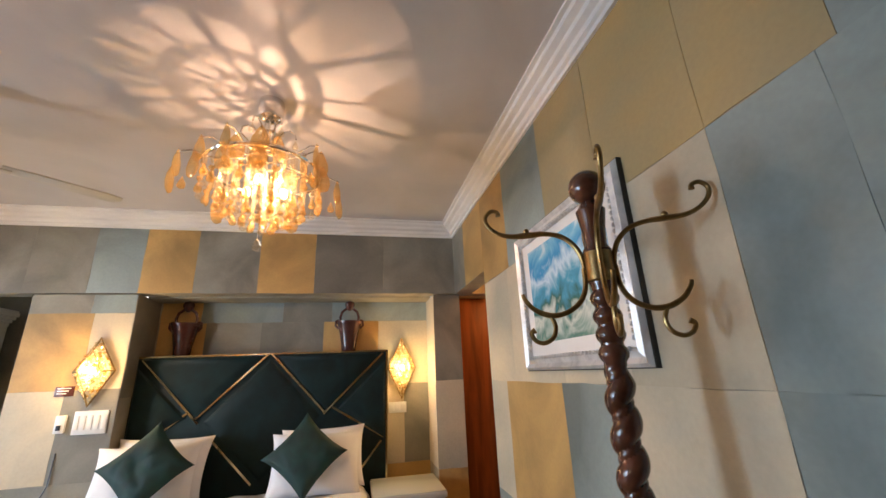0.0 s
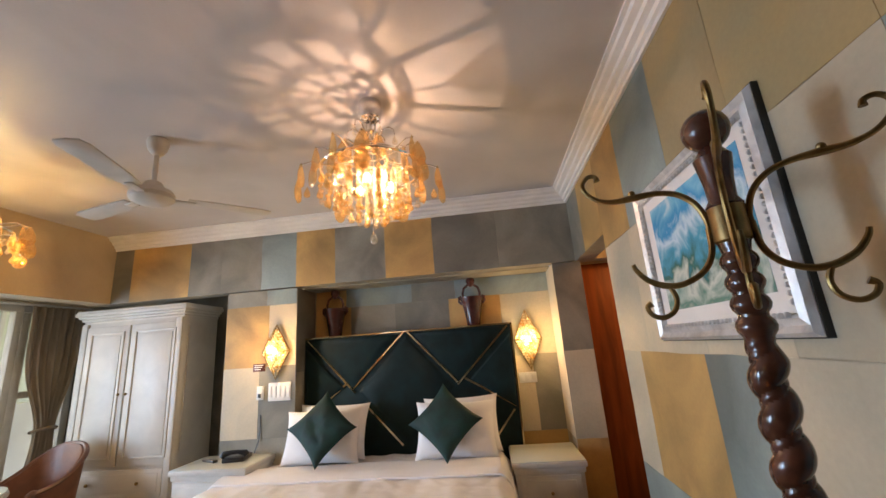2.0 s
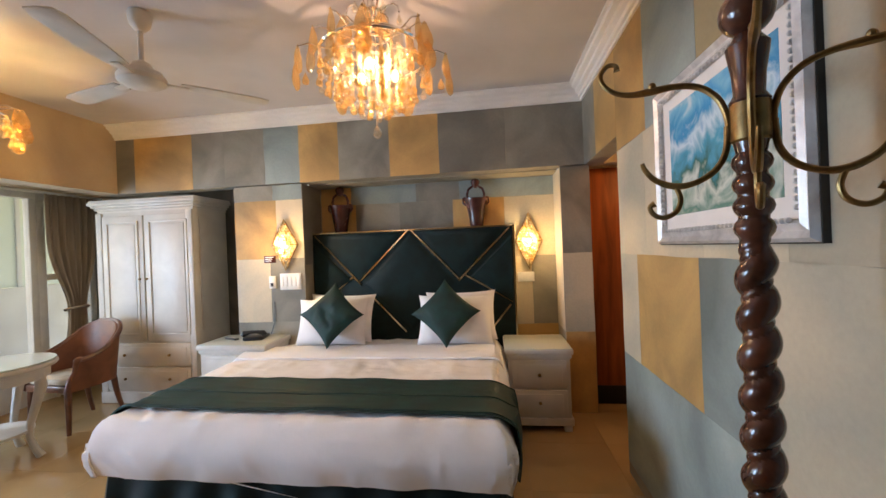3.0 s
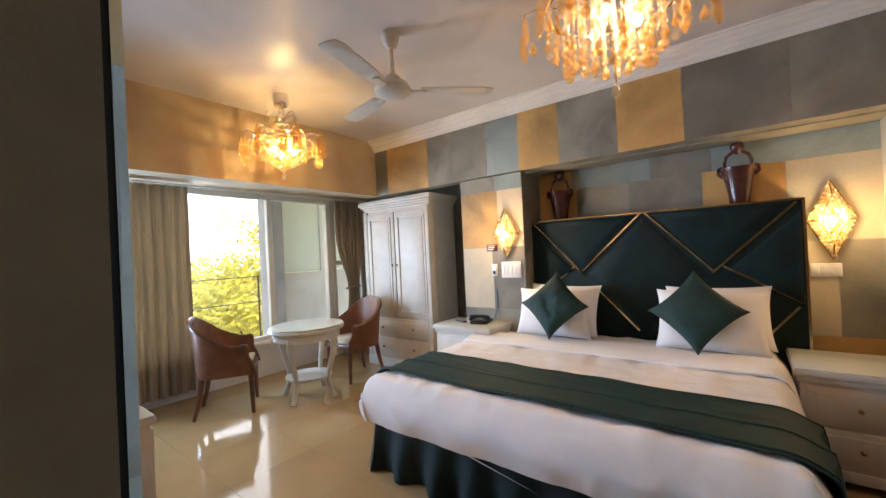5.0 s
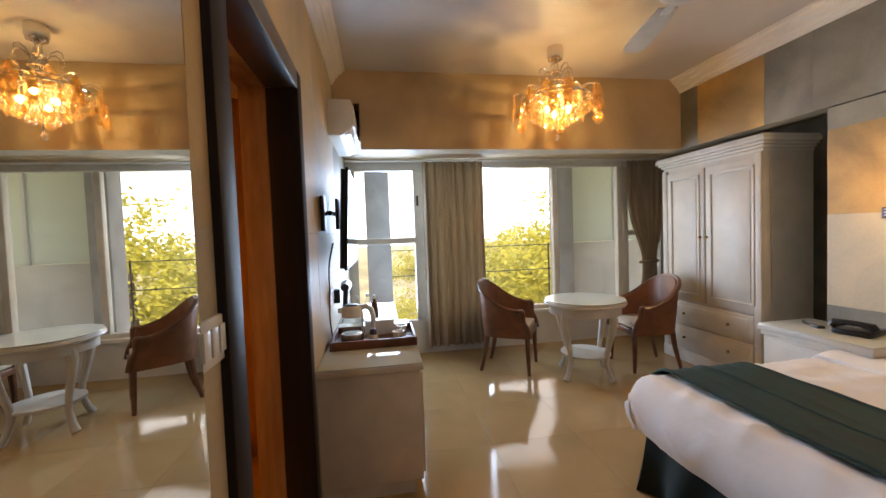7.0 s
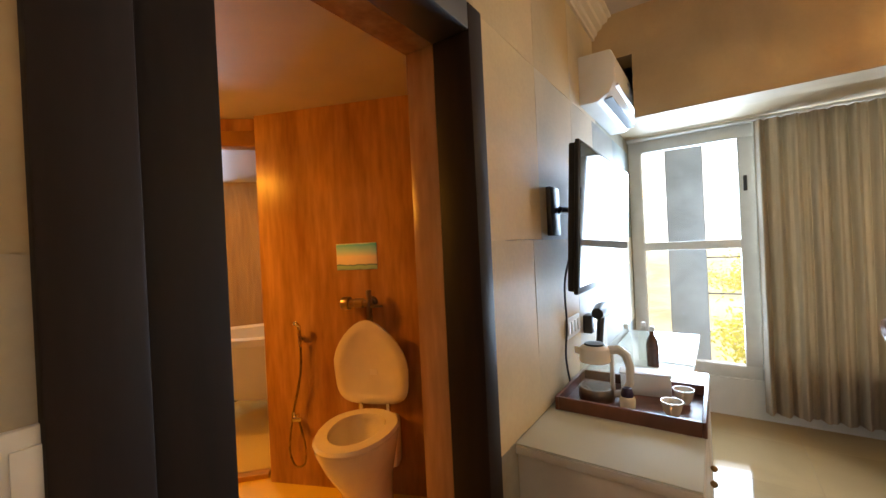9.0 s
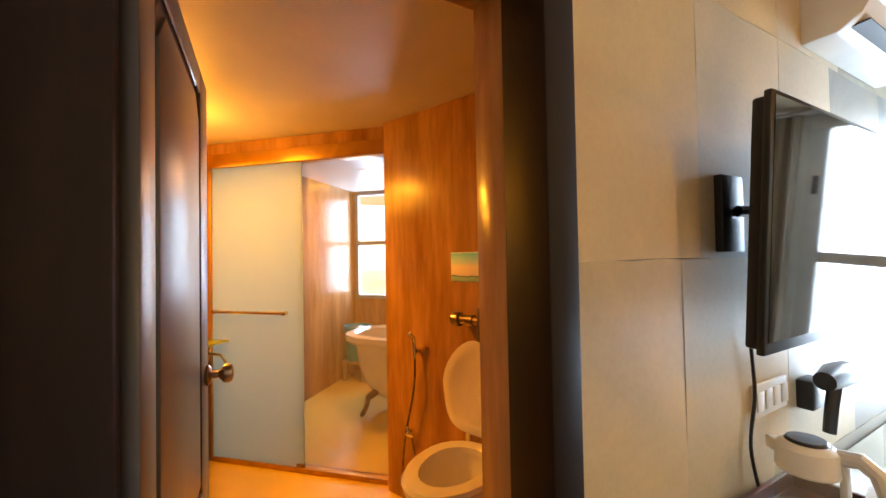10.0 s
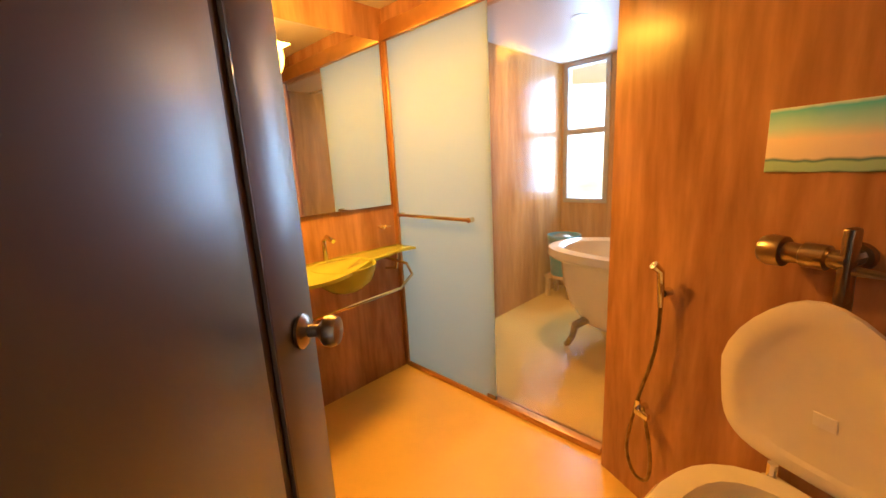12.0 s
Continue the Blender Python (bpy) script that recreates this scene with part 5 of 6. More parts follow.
def picture_frame(w0, h0, w1, h1, d0, d1):
    bm = bmesh.new()
    rings = []
    for w, h, d in ((w0, h0, 0.0), (w0, h0, d0), (w0 - 0.012, h0 - 0.012, d1), ((w0 + w1) / 2, (h0 + h1) / 2, d1 - 0.012), (w1 + 0.012, h1 + 0.012, d1 - 0.004), (w1, h1, d0 * 0.5), (w1, h1, 0.004)):
        rings.append([bm.verts.new((-d, s * w, t * h)) for s, t in ((-1, -1), (1, -1), (1, 1), (-1, 1))])
    for a, b in zip(rings, rings[1:]):
        for i in range(4):
            bm.faces.new((a[i], a[(i + 1) % 4], b[(i + 1) % 4], b[i]))
    return bm


part("frame", picture_frame(PW - 0.004, PH - 0.004, PW - 0.066, PH - 0.066, 0.024, 0.04), M_SILVER, pic, "moulded silver frame", smooth=False)
for s, t, n in ((0, 1, 30), (0, -1, 30), (1, 0, 24), (-1, 0, 24)):
    bm = bmesh.new()
    for i in range(n):
        f = (i + 0.5) / n * 2 - 1
        y, z2 = (f * (PW - 0.085), t * (PH - 0.064)) if t else (s * (PW - 0.064), f * (PH - 0.085))
        ball(-0.032, y, z2, 0.0085, seg=6, bm=bm)
    part("beaded_edge", bm, M_SILVER, pic)
part("mount", block(-0.016, -0.006, -PW + 0.067, PW - 0.067, -PH + 0.067, PH - 0.067), M_MAT, pic, "white mount")
part("image", block(-0.0175, -0.016, -PW + 0.13, PW - 0.13, -PH + 0.13, PH - 0.115), M_ART, pic, "blue and green coastal scene")
part("backing", block(-0.004, 0, -PW + 0.01, PW - 0.01, -PH + 0.01, PH - 0.01), M_BLACK, pic)
for b in ((-PW, PW, PH - 0.004, PH), (-PW, PW, -PH, -PH + 0.004), (-PW, -PW + 0.004, -PH + 0.004, PH - 0.004), (PW - 0.004, PW, -PH + 0.004, PH - 0.004)):
    part("frame_side", block(-0.022, 0, *b), M_FRAMESIDE, pic, "dark outer side of the frame")

# ---- passage door ----
pdoor = thing("door_2", "orange veneered door closing the side passage", "door", kind="structure")
part("leaf", block(2.24, 3.1, 3.86, 3.9, 0.17, 2.19, 0.004), M_ORANGEWOOD, pdoor)
part("kick_board", block(2.24, 3.1, 3.855, 3.9, 0, 0.17, 0.003), M_BLACK, pdoor, "black kick board")
wall("wall_passage_head", (2.238, 3.1, 3.8, 4.0, 2.19, CEIL), material=M_TAN, label="tan wall above the passage door")

# ---- bathroom things ----


def placed(name, label, category, m, kind="", group=""):
    t = new(name)
    t.empty_display_size = 0.05
    t.matrix_world = m
    return tagged(t, label, category, group, kind)


M_GOLDALU = mat("gold_anodised_frame", (0.55, 0.3, 0.1), 0.32, 0.6, vary=0.08, bump=0)
screen = placed("shower_screen", "sliding glass shower screen, one frosted and one clear panel", "shower screen", BATH, "structure")
part("header", block(0, 1.44, -0.05, 0.05, 2.165, 2.262, 0.004), M_GOLDALU, screen)
part("bottom_track", block(0, 1.42, -0.035, 0.035, 0.0, 0.035, 0.004), M_GOLDALU, screen)
part("wall_profile", block(0.0, 0.035, -0.04, 0.03, 0.035, 2.165, 0.004), M_GOLDALU, screen)
part("frosted_panel", block(0.035, 0.8, -0.024, -0.016, 0.035, 2.165), M_FROST, screen, "frosted pale green glass", smooth=False)
part("clear_panel", block(0.76, 1.42, 0.012, 0.018, 0.035, 2.165), M_CLEAR, screen, "clear glass", smooth=False)
rail2 = part("towel_bar", tube([(0.06, -0.055, 1.102), (0.69, -0.055, 1.102)], 0.011, 10), M_GOLD, screen, "brass towel bar")
for x in (0.08, 0.67):
    part("bar_post", tube([(x, -0.024, 1.102), (x, -0.062, 1.102)], 0.015, 10), M_GOLD, rail2)
part("upper_panel", block(0, 1.44, -0.03, 0.03, 2.262, BCEIL - 0.002), M_MARBLE, screen)
part("roller_stop", block(0.74, 0.8, -0.03, -0.01, 0.035, 0.06, 0.003), M_NICKEL, screen)

vmirror = placed("vanity_mirror", "frameless bathroom mirror above the glass basin", "mirror", BATH)
part("glass", block(0.008, 0.014, -1.05, -0.068, 1.17, 2.16), M_MIRROR, vmirror, smooth=False)
part("backing", block(0.001, 0.008, -1.045, -0.073, 1.175, 2.155), M_BLACK, vmirror)
basin = placed("glass_basin", "lime green glass washbasin counter on brass brackets", "washbasin", BATH @ pose(0, -0.57, 0.885))
outl = [(0.004, -0.5)] + [(0.33 + 0.11 * math.sin(2 * math.pi * (i / 20) * 0.9 + 0.2) - 0.12 * max(0, (i / 20 - 0.8) * 5) * 0.9, -0.5 + i / 20.0) for i in range(21)] + [(0.2, 0.53), (0.004, 0.53)]
part("slab", prism(outl, 0.0, 0.016, 0.003), M_LIME, basin)
part("bowl", lathe([(0.035, -0.13), (0.09, -0.12), (0.15, -0.07), (0.172, -0.01), (0.176, 0.0175), (0.166, 0.0175), (0.14, -0.06), (0.085, -0.105), (0.03, -0.118)], 28, pose(0.22, -0.02, 0)), M_LIME, basin)
part("drain", lathe([(0.022, -0.118), (0.024, -0.112), (0.01, -0.11)], 14, pose(0.22, -0.02, 0)), M_CHROME, basin)
part("towel_rail", tube([(0.02, 0.4, -0.05), (0.25, 0.4, -0.06), (0.33, 0.37, -0.11), (0.36, 0.25, -0.16), (0.36, -0.4, -0.18)], 0.009, 8), M_GOLD, basin, "bent brass towel rail")
part("bracket", tube([(0.01, 0.42, -0.13), (0.12, 0.42, -0.11), (0.16, 0.4, -0.03), (0.16, 0.4, 0.0)], 0.009, 8), M_GOLD, basin, "brass bracket")
part("tap", tube([(0.03, -0.02, 0.016), (0.03, -0.02, 0.13), (0.07, -0.02, 0.16), (0.14, -0.02, 0.14)], 0.013, 10), M_CHROME, basin, "chrome tap")
soap = placed("soap_dish", "small glass soap dish on a wall hook", "soap dish", BATH @ pose(0.0, -0.175, 1.035))
part("plate", lathe([(0.02, 0), (0.045, 0.006), (0.05, 0.016), (0.045, 0.016), (0.02, 0.008)], 16, pose(0.06, 0, 0)), M_CRYSTAL, soap)
part("hook", tube([(0.0, 0, 0.0), (0.02, 0, -0.005), (0.06, 0, -0.002)], 0.006, 8), M_CHROME, soap)

toilet = placed("toilet", "cream ceramic toilet with its lid raised", "toilet", WOOD @ pose(0.768, 0.06, 0) @ Matrix.Diagonal((1.06, 1.04, 1.27, 1)))


def oval(w, l, y, n=24, back=0.0):
    pts = []
    for i in range(n):
        a = 2 * math.pi * i / n
        x, yy = math.cos(a) * w, math.sin(a) * l
        if yy > 0:
            x *= 1 + 0.08 * math.sin(a)
            yy *= 0.8
        pts.append((x, y + yy))
    return pts


def loft(rings, caps=True):
    bm = bmesh.new()
    vs = [[bm.verts.new((x, y, z)) for x, y in r] for r, z in rings]
    n = len(vs[0])
    for a, b in zip(vs, vs[1:]):
        for i in range(n):
            bm.faces.new((a[i], a[(i + 1) % n], b[(i + 1) % n], b[i]))
    if caps:
        bm.faces.new(vs[0][::-1])
        bm.faces.new(vs[-1])
    return bm


part("bowl", loft([(oval(0.11, 0.2, -0.24), 0.0), (oval(0.105, 0.19, -0.24), 0.06), (oval(0.12, 0.2, -0.26), 0.18), (oval(0.165, 0.24, -0.32), 0.3), (oval(0.188, 0.27, -0.345), 0.385), (oval(0.188, 0.27, -0.345), 0.4), (oval(0.14, 0.21, -0.35), 0.4), (oval(0.12, 0.18, -0.35), 0.34), (oval(0.06, 0.09, -0.33), 0.24)]), M_CERAMIC, toilet)
part("rear_block", block(-0.13, 0.13, -0.16, -0.062, 0.16, 0.395, 0.03), M_CERAMIC, toilet)
part("seat", loft([(oval(0.192, 0.275, -0.345), 0.403), (oval(0.195, 0.278, -0.345), 0.412), (oval(0.185, 0.268, -0.345), 0.424), (oval(0.13, 0.195, -0.35), 0.424), (oval(0.125, 0.19, -0.35), 0.403), (oval(0.192, 0.275, -0.345), 0.403)], False), M_CERAMIC, toilet, "cream plastic seat ring")


def lid_outline(w, l, n=32):
    """Squared towards the hinges, narrowing to the rounded tip."""
    pts = []
    for i in range(n):
        a = 2 * math.pi * i / n
        c, q = math.cos(a), math.sin(a)
        if q > 0:
            pts.append((math.copysign(abs(c) ** 0.5, c) * w * 0.98, 0.72 * l * q ** 0.5))
        else:
            pts.append((c * w * (1 - 0.26 * q * q), l * q))
    return pts


lid = loft([(lid_outline(0.14, 0.175), -0.001), (lid_outline(0.152, 0.188), -0.008), (lid_outline(0.185, 0.222), -0.009), (lid_outline(0.198, 0.235), -0.004), (lid_outline(0.198, 0.235), 0.006), (lid_outline(0.19, 0.225), 0.011), (lid_outline(0.165, 0.2), 0.012)])
bmesh.ops.transform(lid, matrix=pose(-0.018, -0.125, 0.6, -80, 0, 0) @ Matrix.Diagonal((1.1, 1.0, 1, 1)), verts=lid.verts)
part("lid", lid, M_CERAMIC, toilet, "raised cream lid")
part("lid_label", block(-0.022, 0.022, -0.015, 0.015, -0.0035, -0.001, 0, pose(0, -0.125, 0.6, -80, 0, 0) @ pose(0, 0.01, 0)), M_MAT, toilet, "small faded label")
for s in (-1, 1):
    part("hinge", tube([(s * 0.08, -0.135, 0.41), (s * 0.08, -0.135, 0.45)], 0.012, 8), M_CHROME, toilet)

valve = placed("flush_valve", "chrome flush valve on the marble wall", "flush valve", WOOD @ pose(0.71, 0, 1.15))
part("valve_body", tube([(0.05, -0.07, 0), (0.02, -0.07, 0), (0.015, -0.07, 0), (-0.03, -0.07, 0), (-0.035, -0.07, 0), (-0.07, -0.07, 0)], [0.022, 0.022, 0.03, 0.03, 0.024, 0.026], 14), M_NICKEL, valve)
part("push_knob", tube([(-0.068, -0.07, 0), (-0.07, -0.07, 0), (-0.1, -0.07, 0), (-0.118, -0.07, 0), (-0.122, -0.07, 0)], [0.03, 0.038, 0.04, 0.034, 0.02], 18), M_NICKEL, valve, "ribbed nickel push knob")
part("wall_flange", lathe([(0.0, 0.012), (0.03, 0.01), (0.034, 0.004), (0.034, 0)], 18, pose(0.04, 0, 0, 90)), M_NICKEL, valve)
part("lever_plate", block(0.038, 0.062, -0.088, -0.05, -0.1, 0.075, 0.007), M_NICKEL, valve)
part("inlet", tube([(0.04, 0, 0.0), (0.04, -0.07, 0)], 0.02, 10), M_NICKEL, valve)
part("spindle", tube([(0.06, -0.07, -0.02), (0.13, -0.07, -0.02)], [0.012, 0.006], 10), M_NICKEL, valve)
part("elbow", tube(flow([(0.05, -0.07, 0.0), (0.05, -0.068, -0.05), (0.045, -0.05, -0.12), (0.03, -0.03, -0.2), (0.03, -0.022, -0.35), (0.03, -0.022, -0.6)], 4), 0.016, 12), M_NICKEL, valve)
spray = placed("bidet_spray", "hand bidet spray with a looped brass hose", "bidet spray", WOOD @ pose(0.282, 0, 0.96))
part("holder", tube([(0, 0, -0.03), (0, -0.035, -0.03)], 0.016, 10), M_CHROME, spray)
part("nozzle", tube([(0.0, -0.04, -0.08), (0.0, -0.045, 0.0), (0.0, -0.05, 0.05), (-0.01, -0.075, 0.075)], [0.009, 0.012, 0.013, 0.016], 10), M_CHROME, spray)
part("hose", tube(flow([(0.0, -0.04, -0.08), (0.0, -0.045, -0.2), (-0.02, -0.05, -0.32), (-0.06, -0.045, -0.45), (-0.1, -0.04, -0.62), (-0.11, -0.04, -0.74), (-0.07, -0.04, -0.82), (-0.01, -0.04, -0.8), (0.0, -0.04, -0.7), (-0.03, -0.04, -0.56), (-0.045, -0.045, -0.5)], 4), 0.007, 8), M_BRASS, spray, "ribbed brass hose")
stopcock = placed("stop_valve", "chrome angle stop valve on the marble wall", "valve", WOOD @ pose(0.217, 0, 0.44))
part("valve_body", tube([(0, 0, 0), (0, -0.05, 0)], 0.013, 10), M_CHROME, stopcock)
part("outlet", tube([(0, -0.045, 0), (0, -0.045, 0.04)], 0.011, 10), M_CHROME, stopcock)
part("handle", block(0.0, 0.06, -0.065, -0.048, -0.012, 0.012, 0.004), M_CHROME, stopcock)

M_BEACH = bpy.data.materials.new("beach_print")
M_BEACH.use_nodes = True
nt = M_BEACH.node_tree
tc = nt.nodes.new("ShaderNodeTexCoord")
sep = nt.nodes.new("ShaderNodeSeparateXYZ")
nz = nt.nodes.new("ShaderNodeTexNoise")
nz.inputs["Scale"].default_value = 14
add = nt.nodes.new("ShaderNodeMath")
add.operation = "MULTIPLY_ADD"
add.inputs[1].default_value = 0.02
rp = nt.nodes.new("ShaderNodeValToRGB")
nt.links.new(tc.outputs["Object"], nz.inputs[0])
nt.links.new(tc.outputs["Object"], sep.inputs[0])
nt.links.new(nz.outputs[0], add.inputs[0])
nt.links.new(sep.outputs[2], add.inputs[2])
mr = nt.nodes.new("ShaderNodeMapRange")
mr.inputs[1].default_value, mr.inputs[2].default_value = -0.075, 0.095
nt.links.new(add.outputs[0], mr.inputs[0])
for p, c in ((0.05, (0.35, 0.6, 0.5)), (0.17, (0.4, 0.65, 0.5)), (0.2, (0.05, 0.2, 0.25)), (0.24, (0.85, 0.76, 0.68)), (0.5, (0.9, 0.8, 0.7)), (0.68, (0.45, 0.78, 0.86)), (0.92, (0.1, 0.6, 0.85))):
    rp.color_ramp.elements.new(p).color = (*c, 1)
nt.links.new(mr.outputs[0], rp.inputs[0])
nt.links.new(rp.outputs[0], nt.nodes["Principled BSDF"].inputs["Base Color"])
print_ = placed("beach_print", "small unframed turquoise and sand beach print", "picture", WOOD @ pose(0.665, 0, 1.422))
part("canvas", block(-0.13, 0.13, -0.006, -0.001, -0.08, 0.08, 0.001), M_BEACH, print_)

M_PINE = mat("pale_pine", (0.5, 0.33, 0.14), 0.5, vary=0.15, scale=4, fine=40, bump=0.02, stretch=(5, 5, 1))
tub = placed("bathtub", "white freestanding bathtub on claw feet", "bathtub", BATH @ pose(1.36, 1.2, 0) @ Matrix.Diagonal((1, 1, 1.17, 1)))


def tub_ring(f, z, lift=0.0, n=36):
    pts = []
    for i in range(n):
        a = 2 * math.pi * i / n
        x = 0.78 * f * math.copysign(abs(math.cos(a)) ** 0.8, math.cos(a))
        pts.append((x, 0.37 * f * math.copysign(abs(math.sin(a)) ** 0.8, math.sin(a)), z))
    return pts


bm = bmesh.new()
rows = []
for f, z, lift in ((0.62, 0.14, 0), (0.74, 0.16, 0), (0.86, 0.26, 0), (0.93, 0.4, 0.3), (0.96, 0.56, 0.7), (1.0, 0.58, 1), (1.06, 0.57, 1), (1.1, 0.59, 1), (1.09, 0.635, 1), (1.0, 0.65, 1), (0.93, 0.63, 1), (0.88, 0.45, 0.4), (0.78, 0.28, 0), (0.6, 0.24, 0)):
    rows.append([bm.verts.new((x, y, zz + lift * 0.11 * max(0, x / 0.8) ** 2)) for x, y, zz in tub_ring(f, z)])
for a, b in zip(rows, rows[1:]):
    for i in range(36):
        bm.faces.new((a[i], a[(i + 1) % 36], b[(i + 1) % 36], b[i]))
bm.faces.new(rows[0][::-1])
bm.faces.new(rows[-1])
part("shell", bm, M_CERAMIC, tub)
for sx in (-1, 1):
    for sy in (-1, 1):
        part("claw_foot", tube([(sx * 0.46, sy * 0.2, 0.2), (sx * 0.54, sy * 0.25, 0.15), (sx * 0.55, sy * 0.27, 0.08), (sx * 0.58, sy * 0.28, 0.03), (sx * 0.6, sy * 0.29, 0.018)], [0.03, 0.03, 0.022, 0.022, 0.018], 8), M_BRASS, tub, "aged brass claw foot")
stool = placed("wooden_stool", "small wooden stool behind the bathtub", "stool", BATH @ pose(0.19, 1.98, 0))
part("seat", block(-0.15, 0.15, -0.12, 0.12, 0.2, 0.235, 0.006), M_PINE, stool)
for sx in (-1, 1):
    for sy in (-1, 1):
        part("leg", block(sx * 0.12 - 0.02, sx * 0.12 + 0.02, sy * 0.09 - 0.02, sy * 0.09 + 0.02, 0, 0.2, 0.004), M_PINE, stool)
bin_ = placed("laundry_tub", "turquoise plastic tub on the wooden stool", "tub", BATH @ pose(0.2, 1.98, 0.235))
part("body", lathe([(0.12, 0), (0.13, 0.01), (0.16, 0.38), (0.168, 0.39), (0.168, 0.42), (0.155, 0.42), (0.12, 0.04), (0.02, 0.03)], 28), M_BLUEBIN, bin_)
part("contents", ball(0, 0, 0.38, 0.12, seg=14, squash=(1, 1, 0.45)), M_CRYSTAL, bin_)
bwin = placed("window_4", "metal framed frosted bathroom window", "window", BATH @ pose(0.0, 2.29, 0), "structure")
fr = B()
for b in ((0.03, 0.5, 0.95, 0.995), (0.03, 0.5, 2.3, 2.345), (0.03, 0.075, 0.995, 2.3), (0.455, 0.5, 0.995, 2.3), (0.075, 0.455, 1.645, 1.7)):
    box(fr, b[0], b[1], -0.02, 0.06, b[2], b[3], 0.003)
part("window_frame", fr, M_GREYPOST, bwin)
for z0, z1 in ((0.995, 1.645), (1.7, 2.3)):
    g = part("pane", block(0.075, 0.455, 0.02, 0.026, z0, z1), M_PANE, bwin, smooth=False)
    g.visible_shadow = False
dl = placed("downlight", "round recessed downlight in the shower ceiling", "downlight", BATH @ pose(0.73, 1.12, BCEIL))
part("ring", lathe([(0.05, -0.006), (0.062, -0.004), (0.062, 0.0), (0.045, 0.0)], 24), M_WHITE, dl)
part("lens", lathe([(0.045, -0.004), (0.044, -0.002), (0.01, -0.002)], 20), M_DOWNLIGHT, dl, "lit warm lens")
sh = placed("shower_head", "ribbed brass shower rose on a wall arm", "shower head", BATH @ pose(1.5, 0.75, 2.2))
part("rose", lathe([(0.1, -0.04), (0.12, -0.03), (0.11, 0.0), (0.06, 0.03), (0.02, 0.05)], 24), M_BRASS, sh)
part("arm", tube([(0, 0, 0.05), (0.05, 0, 0.1), (0.9, 0, 0.1)], 0.012, 8), M_BRASS, sh)
bl = placed("bath_ceiling_lamp", "lit cluster of crystal drops on the bathroom ceiling", "ceiling lamp", BATH @ pose(0.41, -0.66, BCEIL))
part("plate", lathe([(0.09, 0), (0.095, -0.01), (0.08, -0.02), (0.02, -0.022)], 24), M_CHROME, bl)
rnd = random.Random(3)
for i in range(60):
    a, r = rnd.uniform(0, 6.283), 0.085 * math.sqrt(rnd.random())
    piece("crystal", ME_BEAD if i % 2 else ME_BEADA, bl, pose(r * math.cos(a), r * math.sin(a), -0.03 - rnd.random() * (0.16 - r), rnd.uniform(0, 90)))
part("bulb", ball(0, 0, -0.08, 0.025, seg=10), M_BULB, bl, "lit warm bulb")

# ---- outside ----
ground = whole("ground", block(-400, 60, -300, 300, -9.2, -9), M_HILL, "dry scrubby hillside far below the window", "ground", kind="structure", smooth=False)


def hill(u, v):
    x, y = -18 - 160 * u, -140 + 280 * v
    h = -9 + 13 * math.exp(-((u - 0.55) / 0.28) ** 2) * (0.55 + 0.45 * math.sin(v * 7.0 + 0.6)) + 1.2 * noise.noise(Vector((x * 0.03, y * 0.03, 0))) + 0.4 * noise.noise(Vector((x * 0.2, y * 0.2, 0)))
    return Vector((x, y, h))


whole("hillside", shelled(hill, 60, 90, 0), M_HILL, "sunlit scrub covered hill beyond the window", "hill", kind="structure")
whole("sky_backdrop", block(-398, -397, -300, 300, -8.9, 260), glow("hazy_bright_sky", (0.9, 0.96, 1.0), 1.1), "bright hazy daytime sky", "backdrop", kind="structure", smooth=False)


def tree(x, y, z0, h, seed, label):
    rnd = random.Random(seed)
    t = thing("tree", label, "tree", (x, y, z0), group="trees outside")
    bm = bmesh.new()
    tube([(0, 0, 0), (0.1, 0.05, h * 0.3), (0.0, 0.15, h * 0.6), (0.1, 0.1, h * 0.85)], [h * 0.035, h * 0.028, h * 0.018, h * 0.006], 8, bm)
    tips = []
    for i in range(9):
        a, zz = rnd.uniform(0, 6.283), h * rnd.uniform(0.35, 0.75)
        l = h * rnd.uniform(0.2, 0.36)
        tip = (l * math.cos(a), l * math.sin(a), zz + h * rnd.uniform(0.08, 0.24))
        tube([(0.03, 0.08, zz), (tip[0] * 0.5, tip[1] * 0.5, (zz + tip[2]) / 2 + 0.02 * h), tip], [h * 0.012, h * 0.008, h * 0.003], 6, bm)
        tips.append(tip)
    part("trunk", bm, M_BARK, t)
    verts, faces = [], []
    tips += [(0.1, 0.1, h * 0.88)]
    for tip in tips:
        for c in range(6):
            cc = Vector(tip) + Vector((rnd.gauss(0, 0.09), rnd.gauss(0, 0.09), rnd.gauss(0, 0.07))) * h
            for j in range(130):
                p = cc + Vector((rnd.gauss(0, 0.045), rnd.gauss(0, 0.045), rnd.gauss(0, 0.035))) * h
                d = Vector((rnd.gauss(0, 1), rnd.gauss(0, 1), rnd.gauss(0, 0.6))).normalized()
                s = d.orthogonal().normalized() * 0.0055 * h
                d *= 0.012 * h
                n0 = len(verts)
                verts += [p - d, p + s, p + d, p - s]
                faces.append((n0, n0 + 1, n0 + 2, n0 + 3))
    me = bpy.data.meshes.new("crown")
    me.from_pydata(verts, [], faces)
    me.materials.append(M_LEAF)
    cr = new("crown", me)
    cr.parent = t
    return t


